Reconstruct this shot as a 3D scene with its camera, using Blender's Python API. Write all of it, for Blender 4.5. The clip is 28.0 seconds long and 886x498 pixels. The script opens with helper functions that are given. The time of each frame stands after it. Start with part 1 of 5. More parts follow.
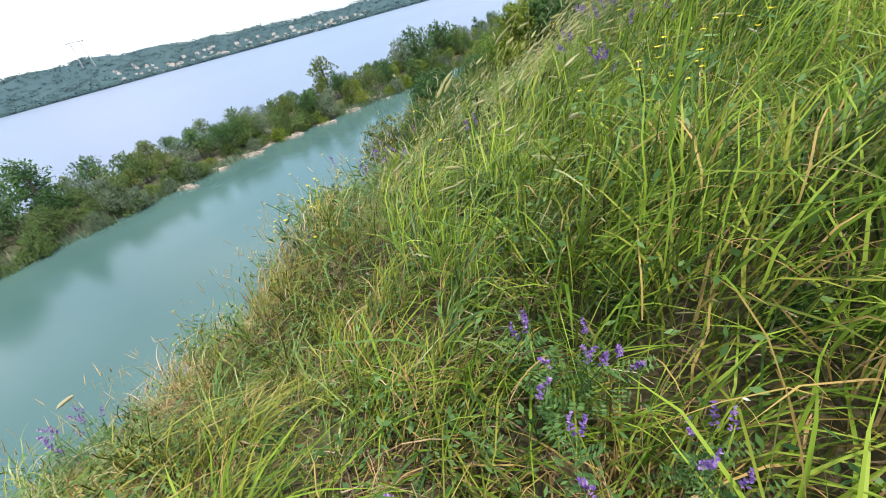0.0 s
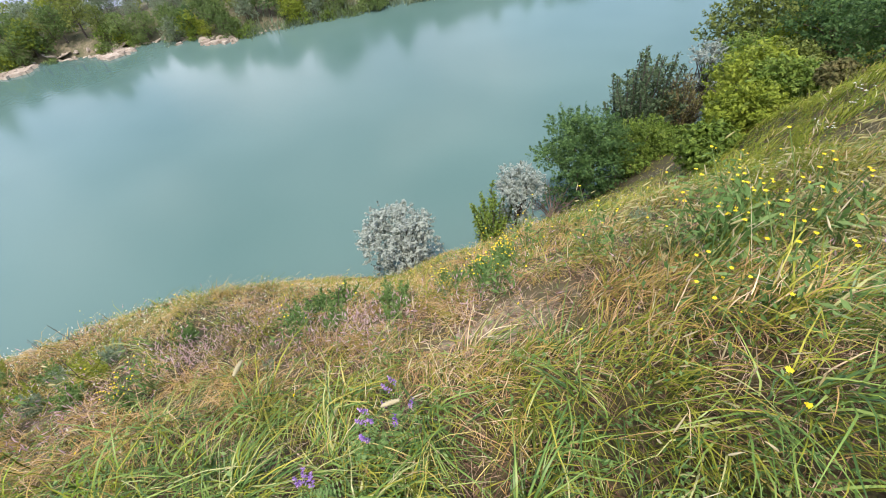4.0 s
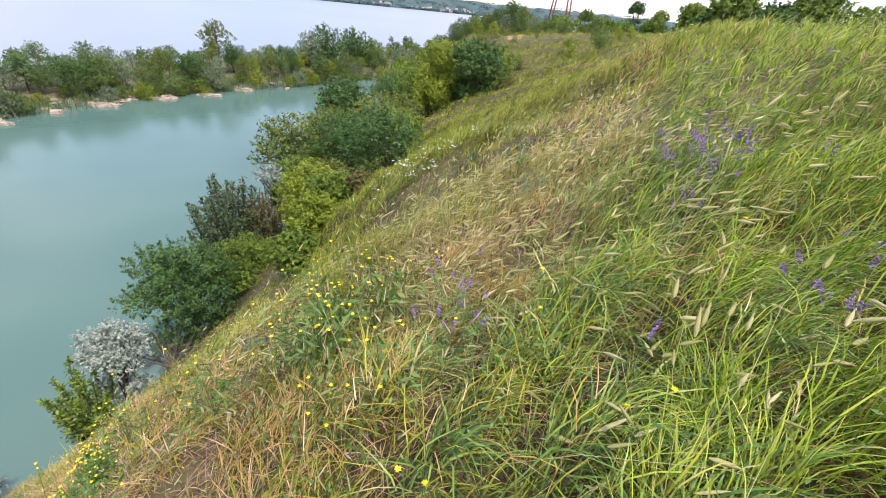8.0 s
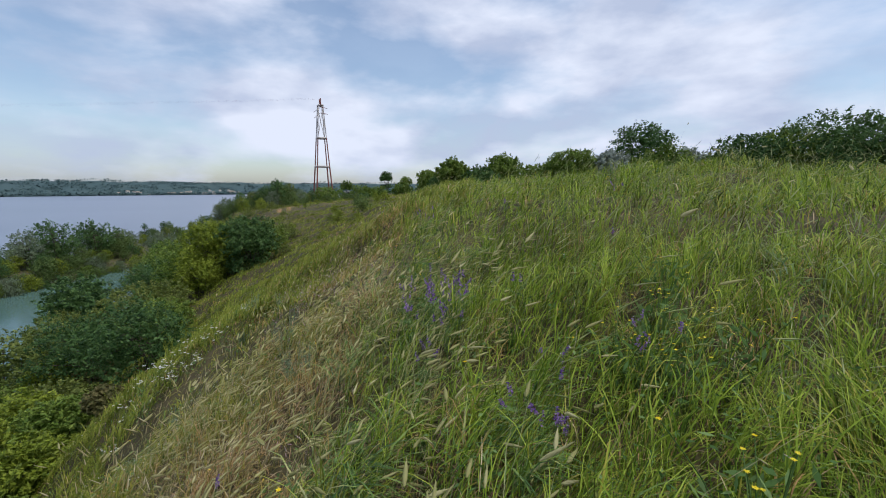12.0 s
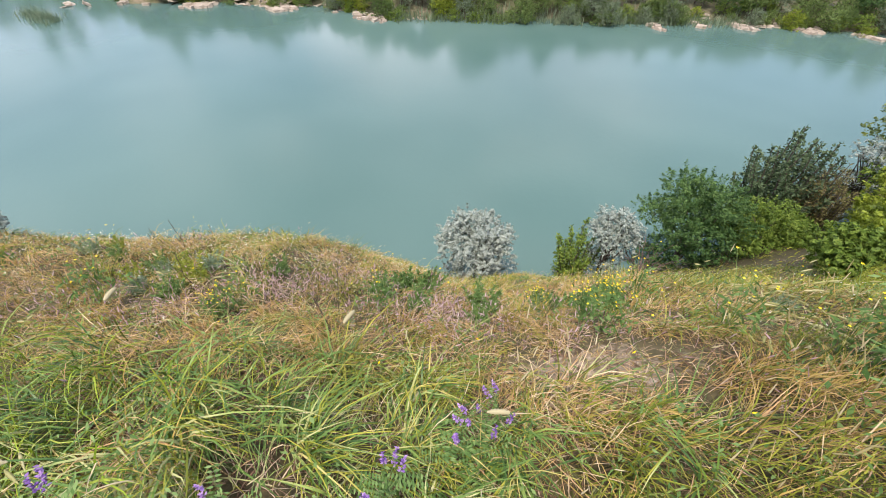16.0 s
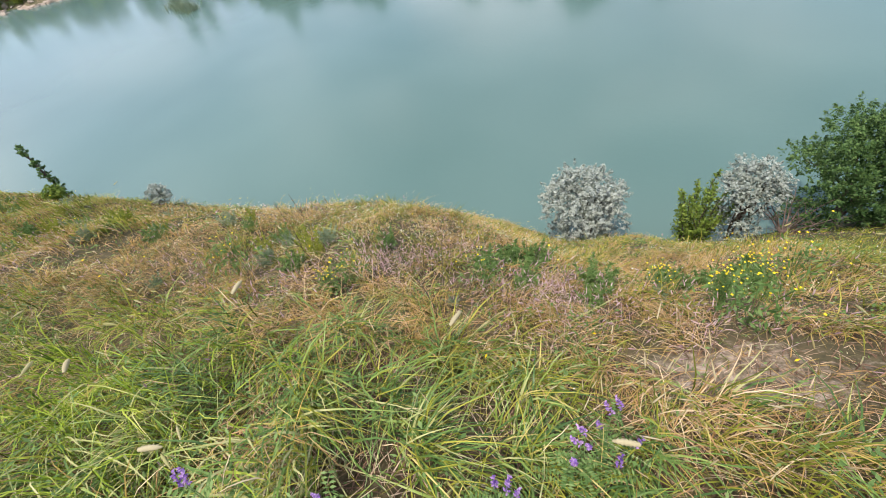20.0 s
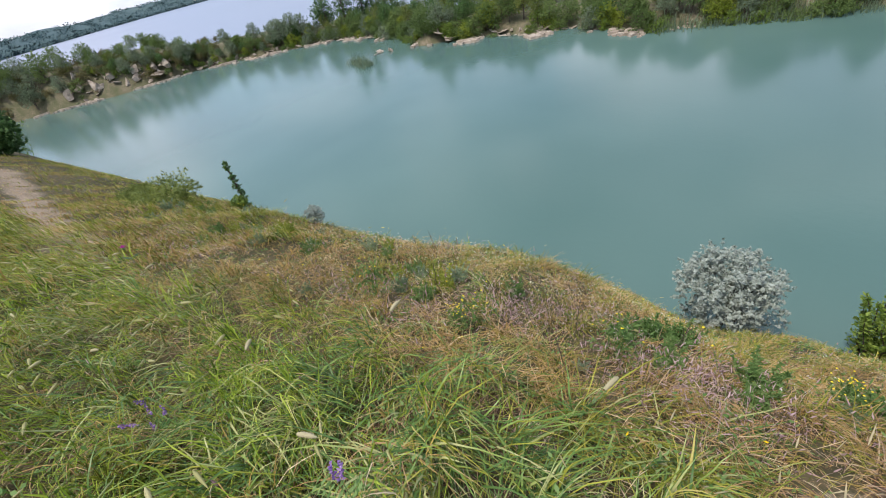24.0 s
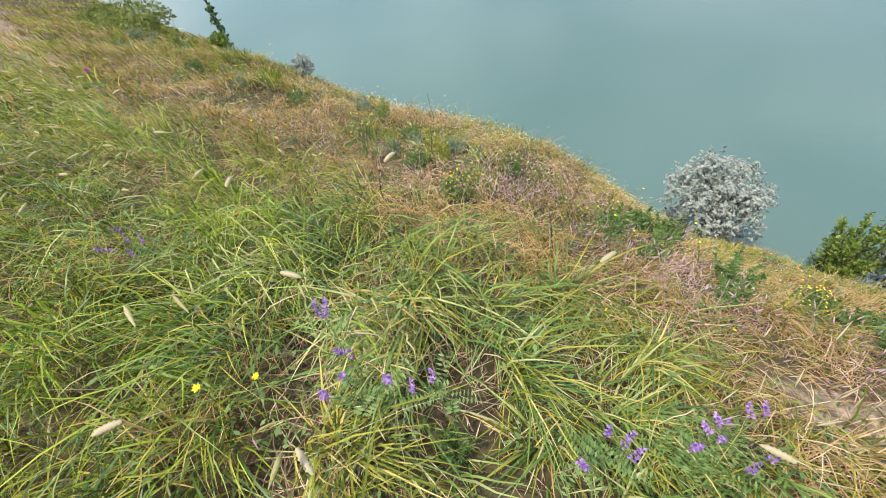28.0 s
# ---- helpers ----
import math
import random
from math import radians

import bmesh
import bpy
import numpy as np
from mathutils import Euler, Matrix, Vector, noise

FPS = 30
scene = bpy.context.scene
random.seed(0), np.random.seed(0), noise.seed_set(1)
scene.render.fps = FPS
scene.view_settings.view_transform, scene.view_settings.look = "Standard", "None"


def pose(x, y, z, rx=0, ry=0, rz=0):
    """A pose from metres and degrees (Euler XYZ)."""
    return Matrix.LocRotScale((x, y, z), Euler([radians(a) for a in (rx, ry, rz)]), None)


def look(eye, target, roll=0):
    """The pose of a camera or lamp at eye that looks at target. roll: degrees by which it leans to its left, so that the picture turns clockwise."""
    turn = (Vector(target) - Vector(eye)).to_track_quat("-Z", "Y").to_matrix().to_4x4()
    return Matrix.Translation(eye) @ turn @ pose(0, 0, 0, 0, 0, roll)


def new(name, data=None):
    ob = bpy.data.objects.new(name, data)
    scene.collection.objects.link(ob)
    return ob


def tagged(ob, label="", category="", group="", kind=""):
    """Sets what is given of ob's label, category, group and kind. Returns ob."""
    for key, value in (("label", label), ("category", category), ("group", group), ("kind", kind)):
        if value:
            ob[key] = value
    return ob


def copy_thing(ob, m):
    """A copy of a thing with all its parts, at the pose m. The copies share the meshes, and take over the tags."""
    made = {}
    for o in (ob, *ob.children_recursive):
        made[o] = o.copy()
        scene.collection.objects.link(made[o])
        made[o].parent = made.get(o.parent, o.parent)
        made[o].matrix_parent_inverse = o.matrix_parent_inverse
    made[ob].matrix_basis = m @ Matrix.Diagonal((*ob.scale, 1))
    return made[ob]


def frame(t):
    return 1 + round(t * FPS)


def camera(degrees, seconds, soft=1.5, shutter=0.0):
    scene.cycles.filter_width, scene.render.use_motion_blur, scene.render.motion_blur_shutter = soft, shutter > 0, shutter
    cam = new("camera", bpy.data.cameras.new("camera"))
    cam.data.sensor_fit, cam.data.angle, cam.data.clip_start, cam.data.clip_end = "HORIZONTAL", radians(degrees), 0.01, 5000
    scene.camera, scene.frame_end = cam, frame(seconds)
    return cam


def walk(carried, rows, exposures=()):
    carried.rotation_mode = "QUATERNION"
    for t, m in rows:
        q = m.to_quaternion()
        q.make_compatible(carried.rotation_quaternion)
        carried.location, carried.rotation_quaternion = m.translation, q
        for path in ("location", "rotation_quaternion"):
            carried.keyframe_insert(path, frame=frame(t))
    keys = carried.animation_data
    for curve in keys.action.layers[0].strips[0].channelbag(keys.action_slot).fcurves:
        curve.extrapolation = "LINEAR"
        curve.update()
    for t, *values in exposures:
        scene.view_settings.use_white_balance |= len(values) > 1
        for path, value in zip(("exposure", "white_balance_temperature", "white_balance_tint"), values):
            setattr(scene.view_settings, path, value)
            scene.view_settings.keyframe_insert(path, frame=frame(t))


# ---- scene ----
cam = camera(92.71, 28.0, soft=1.0)
PATH = [
    (0, (0.393, -1.521, -0.112), (1.732, -0.440, -1.130), -15.1),
    (0.5, (0.565, -1.447, 0.057), (1.680, -0.088, -0.898), -18.3),
    (1, (0.552, -1.333, 0.187), (1.608, 0.038, -0.815), -12.6),
    (1.5, (0.586, -1.150, 0.114), (1.425, 0.370, -0.880), -7.5),
    (2, (0.445, -0.940, 0.160), (1.213, 0.578, -0.892), -8.4),
    (2.5, (0.480, -0.696, 0.124), (1.115, 0.720, -1.138), -11.6),
    (3, (0.537, -0.461, 0.072), (1.084, 0.976, -1.207), -10.4),
    (3.5, (0.548, -0.268, 0.150), (0.831, 1.155, -1.227), -9.0),
    (5.5, (0.486, -0.083, 0.196), (1.188, 1.202, -1.166), 0.5),
    (6, (0.608, -0.046, 0.192), (1.774, 0.996, -1.055), 5.9),
    (6.5, (0.758, -0.054, 0.150), (2.195, 0.739, -0.992), 9.3),
    (7, (0.712, -0.090, 0.179), (2.233, 0.590, -0.928), 8.7),
    (7.5, (0.710, -0.118, 0.215), (2.283, 0.516, -0.845), 7.9),
    (8, (0.764, -0.161, 0.232), (2.410, 0.394, -0.758), 6.1),
    (8.5, (0.798, -0.192, 0.252), (2.513, 0.311, -0.646), 5.4),
    (9, (0.832, -0.214, 0.270), (2.617, 0.213, -0.524), 5.4),
    (9.5, (0.855, -0.251, 0.293), (2.720, 0.018, -0.376), 5.2),
    (10, (0.872, -0.276, 0.307), (2.776, -0.072, -0.270), 4.6),
    (10.5, (0.889, -0.312, 0.328), (2.839, -0.201, -0.102), 1.9),
    (11, (0.900, -0.378, 0.350), (2.872, -0.492, 0.039), 0.6),
    (11.5, (0.925, -0.444, 0.355), (2.877, -0.772, 0.073), 0.9),
    (12, (0.930, -0.446, 0.346), (2.894, -0.706, 0.071), 0.1),
    (12.5, (0.940, -0.419, 0.322), (2.907, -0.363, -0.037), -1.5),
    (14.5, (0.844, -0.183, 0.149), (2.172, 0.814, -0.965), 1.2),
    (15, (0.772, -0.118, 0.058), (1.786, 1.033, -1.226), 2.0),
    (15.5, (0.578, -0.069, 0.038), (1.143, 1.328, -1.277), 2.4),
    (16, (0.271, -0.061, 0.041), (0.250, 1.424, -1.298), 0.9),
    (16.5, (0.050, -0.014, -0.003), (-0.313, 1.426, -1.343), -3.0),
    (17, (-0.000, 0.000, 0.000), (-0.411, 1.396, -1.372), -4.6),
    (17.5, (0.009, 0.023, 0.004), (-0.412, 1.409, -1.375), -3.4),
    (18, (0.109, 0.077, -0.005), (-0.333, 1.430, -1.411), -6.9),
    (18.5, (0.197, 0.114, 0.043), (-0.294, 1.409, -1.399), -9.6),
    (19, (0.260, 0.135, 0.029), (-0.244, 1.412, -1.426), -12.9),
    (19.5, (0.255, 0.132, 0.041), (-0.249, 1.409, -1.414), -15.5),
    (20, (0.229, 0.122, 0.037), (-0.261, 1.414, -1.409), -13.4),
    (20.5, (0.197, 0.118, 0.019), (-0.409, 1.400, -1.392), -13.0),
    (21, (0.153, 0.102, 0.041), (-0.648, 1.347, -1.304), -14.5),
    (21.5, (0.132, 0.078, 0.067), (-0.784, 1.304, -1.222), -15.3),
    (23.5, (0.098, 0.049, 0.047), (-0.896, 1.305, -1.152), -15.2),
    (24, (0.086, 0.042, 0.060), (-0.910, 1.317, -1.116), -14.8),
    (24.5, (0.074, 0.029, 0.074), (-0.966, 1.320, -1.045), -12.1),
    (25, (0.053, -0.002, 0.085), (-1.107, 1.239, -0.972), -7.8),
    (25.5, (0.031, -0.047, 0.103), (-1.245, 1.108, -0.915), -5.7),
    (26, (-0.004, -0.076, 0.065), (-1.332, 0.929, -1.041), -4.2),
    (26.5, (-0.031, -0.092, 0.046), (-1.348, 0.847, -1.130), -3.1),
    (27, (-0.034, -0.078, 0.013), (-1.263, 0.787, -1.308), -5.8),
    (27.5, (-0.001, -0.006, -0.065), (-0.950, 0.854, -1.601), -10.3),
    (28, (0.026, 0.033, -0.062), (-0.770, 0.965, -1.643), -10.0),
]
walk(cam, [(t, look(eye, target, roll)) for t, eye, target, roll in PATH],
     exposures=[(0, 0.57, 6400, 5), (0.5, 0.15, 6450, 7), (1, -0.01, 6500, 10), (1.6, 0.08, 6550, 11), (3.5, 0.63, 6650, 13), (6, 0.79, 6900, 16), (8, 0.73, 6850, 15), (9, -0.22, 6700, 12), (10, -0.34, 6550, 10), (12.5, -0.5, 6350, 8), (14.5, 0.79, 6900, 16), (17, 0.61, 6800, 14), (20, 0.59, 6850, 15), (21.5, 0.53, 6850, 15), (23.5, 0.25, 6600, 12), (25.3, 0.19, 6500, 10), (26, 0.41, 6500, 9), (27.5, 0.67, 6750, 13), (28, 0.69, 6800, 14)])

# ---- light ----
SUN_EL, SUN_AZ = radians(65), radians(205)      # azimuth clockwise from +y
world = bpy.data.worlds.new("sky")
scene.world = world
world.use_nodes = True
wn, wl = world.node_tree.nodes, world.node_tree.links
sky = wn.new("ShaderNodeTexSky")
sky.sky_type, sky.sun_disc = "NISHITA", False
sky.sun_elevation, sky.sun_rotation = SUN_EL, SUN_AZ
sky.air_density, sky.dust_density, sky.ozone_density = 1.0, 1.6, 1.0
coord = wn.new("ShaderNodeTexCoord")
flat = wn.new("ShaderNodeMapping")
flat.inputs["Scale"].default_value = (1.0, 1.0, 2.5)
wl.new(coord.outputs["Generated"], flat.inputs["Vector"])
cloud = wn.new("ShaderNodeTexNoise")
cloud.inputs["Scale"].default_value, cloud.inputs["Detail"].default_value = 2.2, 9
cloud.inputs["Roughness"].default_value, cloud.inputs["Distortion"].default_value = 0.52, 0.1
wl.new(flat.outputs[0], cloud.inputs["Vector"])
cover = wn.new("ShaderNodeValToRGB")
cover.color_ramp.elements[0].position, cover.color_ramp.elements[1].position = 0.42, 0.58
cover.color_ramp.elements[0].color = (0.14, 0.14, 0.14, 1)
wl.new(cloud.outputs["Fac"], cover.inputs["Fac"])
shape = wn.new("ShaderNodeTexNoise")
shape.inputs["Scale"].default_value, shape.inputs["Detail"].default_value = 3.6, 9
wl.new(flat.outputs[0], shape.inputs["Vector"])
grey = wn.new("ShaderNodeValToRGB")
grey.color_ramp.elements[0].position, grey.color_ramp.elements[0].color = 0.42, (4.7, 5.3, 7.0, 1)
grey.color_ramp.elements[1].position, grey.color_ramp.elements[1].color = 0.60, (7.4, 7.8, 9.2, 1)
wl.new(shape.outputs["Fac"], grey.inputs["Fac"])
mix = wn.new("ShaderNodeMix")
mix.data_type = "RGBA"
wl.new(cover.outputs["Color"], mix.inputs["Factor"])
lift = wn.new("ShaderNodeVectorMath")
lift.operation = "SCALE"
lift.inputs["Scale"].default_value = 1.45
wl.new(sky.outputs[0], lift.inputs[0])
wl.new(lift.outputs[0], mix.inputs["A"])
wl.new(grey.outputs[0], mix.inputs["B"])
wl.new(mix.outputs["Result"], wn["Background"].inputs["Color"])
wn["Background"].inputs["Strength"].default_value = 0.15
sun = new("sun", bpy.data.lights.new("sun", "SUN"))
sun.data.energy, sun.data.angle, sun.data.color = 3.0, radians(2), (1.0, 0.95, 0.87)
sun.matrix_world = look((0, 0, 60), (-math.sin(SUN_AZ) * math.cos(SUN_EL), -math.cos(SUN_AZ) * math.cos(SUN_EL), 60 - math.sin(SUN_EL)))

# ---- materials ----
RNG = np.random.default_rng(7)


def material(name, rough=0.8, spec=0.3):
    m = bpy.data.materials.new(name)
    m.use_nodes = True
    b = m.node_tree.nodes["Principled BSDF"]
    b.inputs["Roughness"].default_value, b.inputs["Specular IOR Level"].default_value = rough, spec
    return m, m.node_tree.nodes, m.node_tree.links, b


def ramp(nodes, stops):
    r = nodes.new("ShaderNodeValToRGB")
    e = r.color_ramp.elements
    while len(e) < len(stops):
        e.new(0.5)
    for k, (p, c) in enumerate(stops):
        e[k].position, e[k].color = p, (*c, 1)
    return r


def noise_node(nodes, scale, detail=4, rough=0.6):
    n = nodes.new("ShaderNodeTexNoise")
    n.inputs["Scale"].default_value, n.inputs["Detail"].default_value, n.inputs["Roughness"].default_value = scale, detail, rough
    return n


def leafy(name, stops, rough=0.55, patch=0.0, spec=0.12, thin=0.35):
    """Blades and leaves: the colour varies from piece to piece and from patch to patch; light shines through."""
    m, n, l, b = material(name, rough, spec)
    geo = n.new("ShaderNodeNewGeometry")
    obj = n.new("ShaderNodeObjectInfo")
    r = ramp(n, stops)
    add = n.new("ShaderNodeMath")
    add.operation = "MULTIPLY_ADD"
    add.inputs[1].default_value = 0.72
    l.new(geo.outputs["Random Per Island"], add.inputs[0])
    big = noise_node(n, patch or 0.4, 3)
    l.new(geo.outputs["Position"], big.inputs["Vector"])
    amp = n.new("ShaderNodeMath")
    amp.operation = "MULTIPLY_ADD"
    amp.inputs[1].default_value, amp.inputs[2].default_value = 0.9, -0.33
    l.new(big.outputs["Fac"], amp.inputs[0])
    tone = n.new("ShaderNodeMath")
    tone.operation = "MULTIPLY_ADD"
    tone.inputs[1].default_value = 0.22
    l.new(obj.outputs["Random"], tone.inputs[0])
    l.new(amp.outputs[0], tone.inputs[2])
    l.new(tone.outputs[0], add.inputs[2])
    l.new(add.outputs[0], r.inputs["Fac"])
    l.new(r.outputs[0], b.inputs["Base Color"])
    if thin:
        t = n.new("ShaderNodeBsdfTranslucent")
        mixer = n.new("ShaderNodeMixShader")
        mixer.inputs[0].default_value = thin
        l.new(r.outputs[0], t.inputs["Color"])
        l.new(b.outputs[0], mixer.inputs[1])
        l.new(t.outputs[0], mixer.inputs[2])
        l.new(mixer.outputs[0], n["Material Output"].inputs["Surface"])
    return m


def mottled(name, stops, scale, rough=0.85, bump=0.0, fine=0.0, spec=0.3, depth=0.02):
    m, n, l, b = material(name, rough, spec)
    geo = n.new("ShaderNodeNewGeometry")
    a = noise_node(n, scale, 6)
    l.new(geo.outputs["Position"], a.inputs["Vector"])
    r = ramp(n, stops)
    if fine:
        c = noise_node(n, fine, 4, 0.7)
        l.new(geo.outputs["Position"], c.inputs["Vector"])
        k = n.new("ShaderNodeMix")
        k.inputs["Factor"].default_value = 0.45
        l.new(a.outputs["Fac"], k.inputs["A"])
        l.new(c.outputs["Fac"], k.inputs["B"])
        l.new(k.outputs["Result"], r.inputs["Fac"])
    else:
        l.new(a.outputs["Fac"], r.inputs["Fac"])
    l.new(r.outputs[0], b.inputs["Base Color"])
    if bump:
        v = n.new("ShaderNodeBump")
        v.inputs["Strength"].default_value, v.inputs["Distance"].default_value = bump, depth
        l.new((c if fine else a).outputs["Fac"], v.inputs["Height"])
        l.new(v.outputs[0], b.inputs["Normal"])
    return m


def water(name, deep, shoal, rough, wave, strength, patch):
    m, n, l, b = material(name, rough, 0.5)
    b.inputs["IOR"].default_value = 1.33
    geo = n.new("ShaderNodeNewGeometry")
    a = noise_node(n, patch, 3)
    l.new(geo.outputs["Position"], a.inputs["Vector"])
    r = ramp(n, [(0.35, deep), (0.65, shoal)])
    l.new(a.outputs["Fac"], r.inputs["Fac"])
    l.new(r.outputs[0], b.inputs["Base Color"])
    w = noise_node(n, wave, 3)
    l.new(geo.outputs["Position"], w.inputs["Vector"])
    v = n.new("ShaderNodeBump")
    v.inputs["Strength"].default_value, v.inputs["Distance"].default_value = strength, 0.05
    l.new(w.outputs["Fac"], v.inputs["Height"])
    l.new(v.outputs[0], b.inputs["Normal"])
    return m


SOIL = mottled("meadow_soil", [(0.3, (0.030, 0.028, 0.012)), (0.5, (0.066, 0.056, 0.024)), (0.7, (0.14, 0.105, 0.052))], 0.25, 0.95, 0.6, 9.0)
sn, sl = SOIL.node_tree.nodes, SOIL.node_tree.links
trod = sn.new("ShaderNodeAttribute")
trod.attribute_name = "worn"
grit = noise_node(sn, 22.0, 5, 0.7)
place = sn.new("ShaderNodeNewGeometry")
sl.new(place.outputs["Position"], grit.inputs["Vector"])
earth = ramp(sn, [(0.3, (0.17, 0.125, 0.08)), (0.55, (0.31, 0.235, 0.165)), (0.75, (0.46, 0.37, 0.28))])
sl.new(grit.outputs["Fac"], earth.inputs["Fac"])
edge = sn.new("ShaderNodeMath")
edge.operation, edge.use_clamp = "MULTIPLY_ADD", True
edge.inputs[1].default_value, edge.inputs[2].default_value = 2.2, -0.6
frayed = sn.new("ShaderNodeMath")
frayed.operation = "MULTIPLY_ADD"
frayed.inputs[1].default_value = 1.4
sl.new(grit.outputs["Fac"], frayed.inputs[0])
sl.new(trod.outputs["Fac"], frayed.inputs[2])
less = sn.new("ShaderNodeMath")
less.operation = "SUBTRACT"
less.inputs[1].default_value = 0.75
sl.new(frayed.outputs[0], less.inputs[0])
sl.new(less.outputs[0], edge.inputs[0])
blend = sn.new("ShaderNodeMix")
blend.data_type = "RGBA"
soil_tone = sn["Principled BSDF"].inputs["Base Color"].links[0].from_socket
sl.new(edge.outputs[0], blend.inputs["Factor"])
sl.new(soil_tone, blend.inputs["A"])
sl.new(earth.outputs[0], blend.inputs["B"])
sl.new(blend.outputs["Result"], sn["Principled BSDF"].inputs["Base Color"])
REDSOIL = mottled("reddish_soil", [(0.3, (0.20, 0.11, 0.05)), (0.7, (0.34, 0.20, 0.10))], 0.6, 0.95, 0.4, 4.0)
FLOOR = mottled("bank_soil", [(0.3, (0.055, 0.07, 0.025)), (0.5, (0.10, 0.095, 0.05)), (0.66, (0.21, 0.165, 0.115))], 0.5, 0.95, 0.5, 4.0)
# far bank ground: the blue of distance haze is mixed into the base colour
HAZY_WOODS = mottled("far_woods", [(0.32, (0.043, 0.078, 0.084)), (0.5, (0.051, 0.090, 0.094)), (0.66, (0.068, 0.108, 0.102)), (0.82, (0.125, 0.145, 0.118))], 0.006, 0.95, 0.0, 0.06)
LAKE = water("lake_water", (0.067, 0.128, 0.112), (0.098, 0.166, 0.146), 0.14, 1.6, 0.16, 0.03)
# the river's base colours carry the pale lilac of reflected sky
RIVER = water("sky_tinted_river_water", (0.165, 0.19, 0.26), (0.19, 0.215, 0.29), 0.3, 0.6, 0.9, 0.004)
GRASS = leafy("green_grass", [(0.0, (0.022, 0.024, 0.007)), (0.3, (0.070, 0.089, 0.013)), (0.62, (0.180, 0.204, 0.023)), (0.90, (0.335, 0.318, 0.05)), (1.0, (0.48, 0.40, 0.14))], 0.5, 0.9, thin=0.1)
FRESH = leafy("fresh_grass", [(0.0, (0.025, 0.052, 0.010)), (0.22, (0.108, 0.185, 0.020)), (0.55, (0.265, 0.37, 0.036)), (0.9, (0.46, 0.53, 0.085)), (1.0, (0.68, 0.63, 0.27))], 0.5, 0.7, thin=0.36)
LUSH = leafy("broad_grass", [(0.0, (0.012, 0.026, 0.009)), (0.4, (0.044, 0.098, 0.020)), (0.75, (0.120, 0.205, 0.038)), (0.95, (0.230, 0.30, 0.068)), (1.0, (0.37, 0.37, 0.15))], 0.42, 1.37, spec=0.3, thin=0.08)
STRAW = leafy("dry_grass", [(0.0, (0.050, 0.034, 0.012)), (0.25, (0.19, 0.135, 0.034)), (0.5, (0.45, 0.32, 0.095)), (0.7, (0.43, 0.25, 0.11)), (0.88, (0.52, 0.36, 0.20)), (1.0, (0.72, 0.57, 0.36))], 0.55, 0.9, thin=0.2)
LITTER = leafy("dead_litter", [(0.0, (0.040, 0.022, 0.012)), (0.4, (0.12, 0.066, 0.042)), (0.75, (0.28, 0.18, 0.115)), (1.0, (0.60, 0.47, 0.33))], 0.7, 1.5, thin=0.15)
LEAF = leafy("green_leaves", [(0.0, (0.05, 0.10, 0.018)), (0.5, (0.135, 0.21, 0.035)), (1.0, (0.27, 0.35, 0.07))], 0.45, 0.25)
DARKLEAF = leafy("dark_leaves", [(0.0, (0.026, 0.064, 0.022)), (0.5, (0.070, 0.142, 0.042)), (1.0, (0.155, 0.25, 0.078))], 0.45, 0.25)
LIME = leafy("yellow_green_leaves", [(0.0, (0.085, 0.13, 0.02)), (0.5, (0.21, 0.27, 0.032)), (1.0, (0.36, 0.41, 0.06))], 0.45, 0.3)
# far bank trees: leaf green shifted to blue-grey, haze painted into the stops
HAZY_LEAF = leafy("hazy_far_leaves", [(0.0, (0.043, 0.078, 0.086)), (0.5, (0.053, 0.092, 0.097)), (1.0, (0.072, 0.112, 0.108))], 0.8, 0.01, thin=0.0)
SILVER = leafy("silver_leaves", [(0.0, (0.18, 0.225, 0.18)), (0.5, (0.29, 0.335, 0.285)), (1.0, (0.41, 0.45, 0.395))], 0.7, 0.5, thin=0.12)
UPRIGHT = leafy("grey_dark_leaves", [(0.0, (0.035, 0.062, 0.030)), (0.5, (0.075, 0.115, 0.055)), (1.0, (0.15, 0.20, 0.10))], 0.5, 0.4, thin=0.2)
GREYLEAF = leafy("grey_green_leaves", [(0.0, (0.10, 0.145, 0.085)), (0.5, (0.18, 0.235, 0.14)), (1.0, (0.29, 0.345, 0.22))], 0.55, 0.3)
OLIVE2 = leafy("olive_green_leaves", [(0.0, (0.075, 0.11, 0.026)), (0.5, (0.155, 0.20, 0.046)), (1.0, (0.27, 0.30, 0.08))], 0.5, 0.3)
OLIVE = leafy("olive_leaves", [(0.0, (0.08, 0.09, 0.03)), (0.5, (0.14, 0.14, 0.05)), (1.0, (0.24, 0.20, 0.09))], 0.55, 0.5)
HERB = leafy("herb_leaves", [(0.0, (0.045, 0.10, 0.025)), (0.5, (0.11, 0.20, 0.055)), (1.0, (0.22, 0.32, 0.11))], 0.5, 0.9)
WEED = leafy("weed_leaves", [(0.0, (0.08, 0.13, 0.02)), (0.5, (0.19, 0.24, 0.03)), (1.0, (0.34, 0.36, 0.06))], 0.5, 0.9)
PLUMP = leafy("plump_seed_heads", [(0.0, (0.24, 0.25, 0.085)), (0.5, (0.40, 0.38, 0.16)), (1.0, (0.58, 0.53, 0.30))], 0.7, 0.9)
EAR = leafy("green_ears", [(0.0, (0.20, 0.25, 0.08)), (0.5, (0.33, 0.38, 0.15)), (1.0, (0.50, 0.50, 0.27))], 0.6, 0.9)
TREELEAF = leafy("tree_leaves", [(0.0, (0.05, 0.095, 0.03)), (0.5, (0.12, 0.185, 0.052)), (1.0, (0.235, 0.31, 0.10))], 0.5, 0.2, thin=0.4)
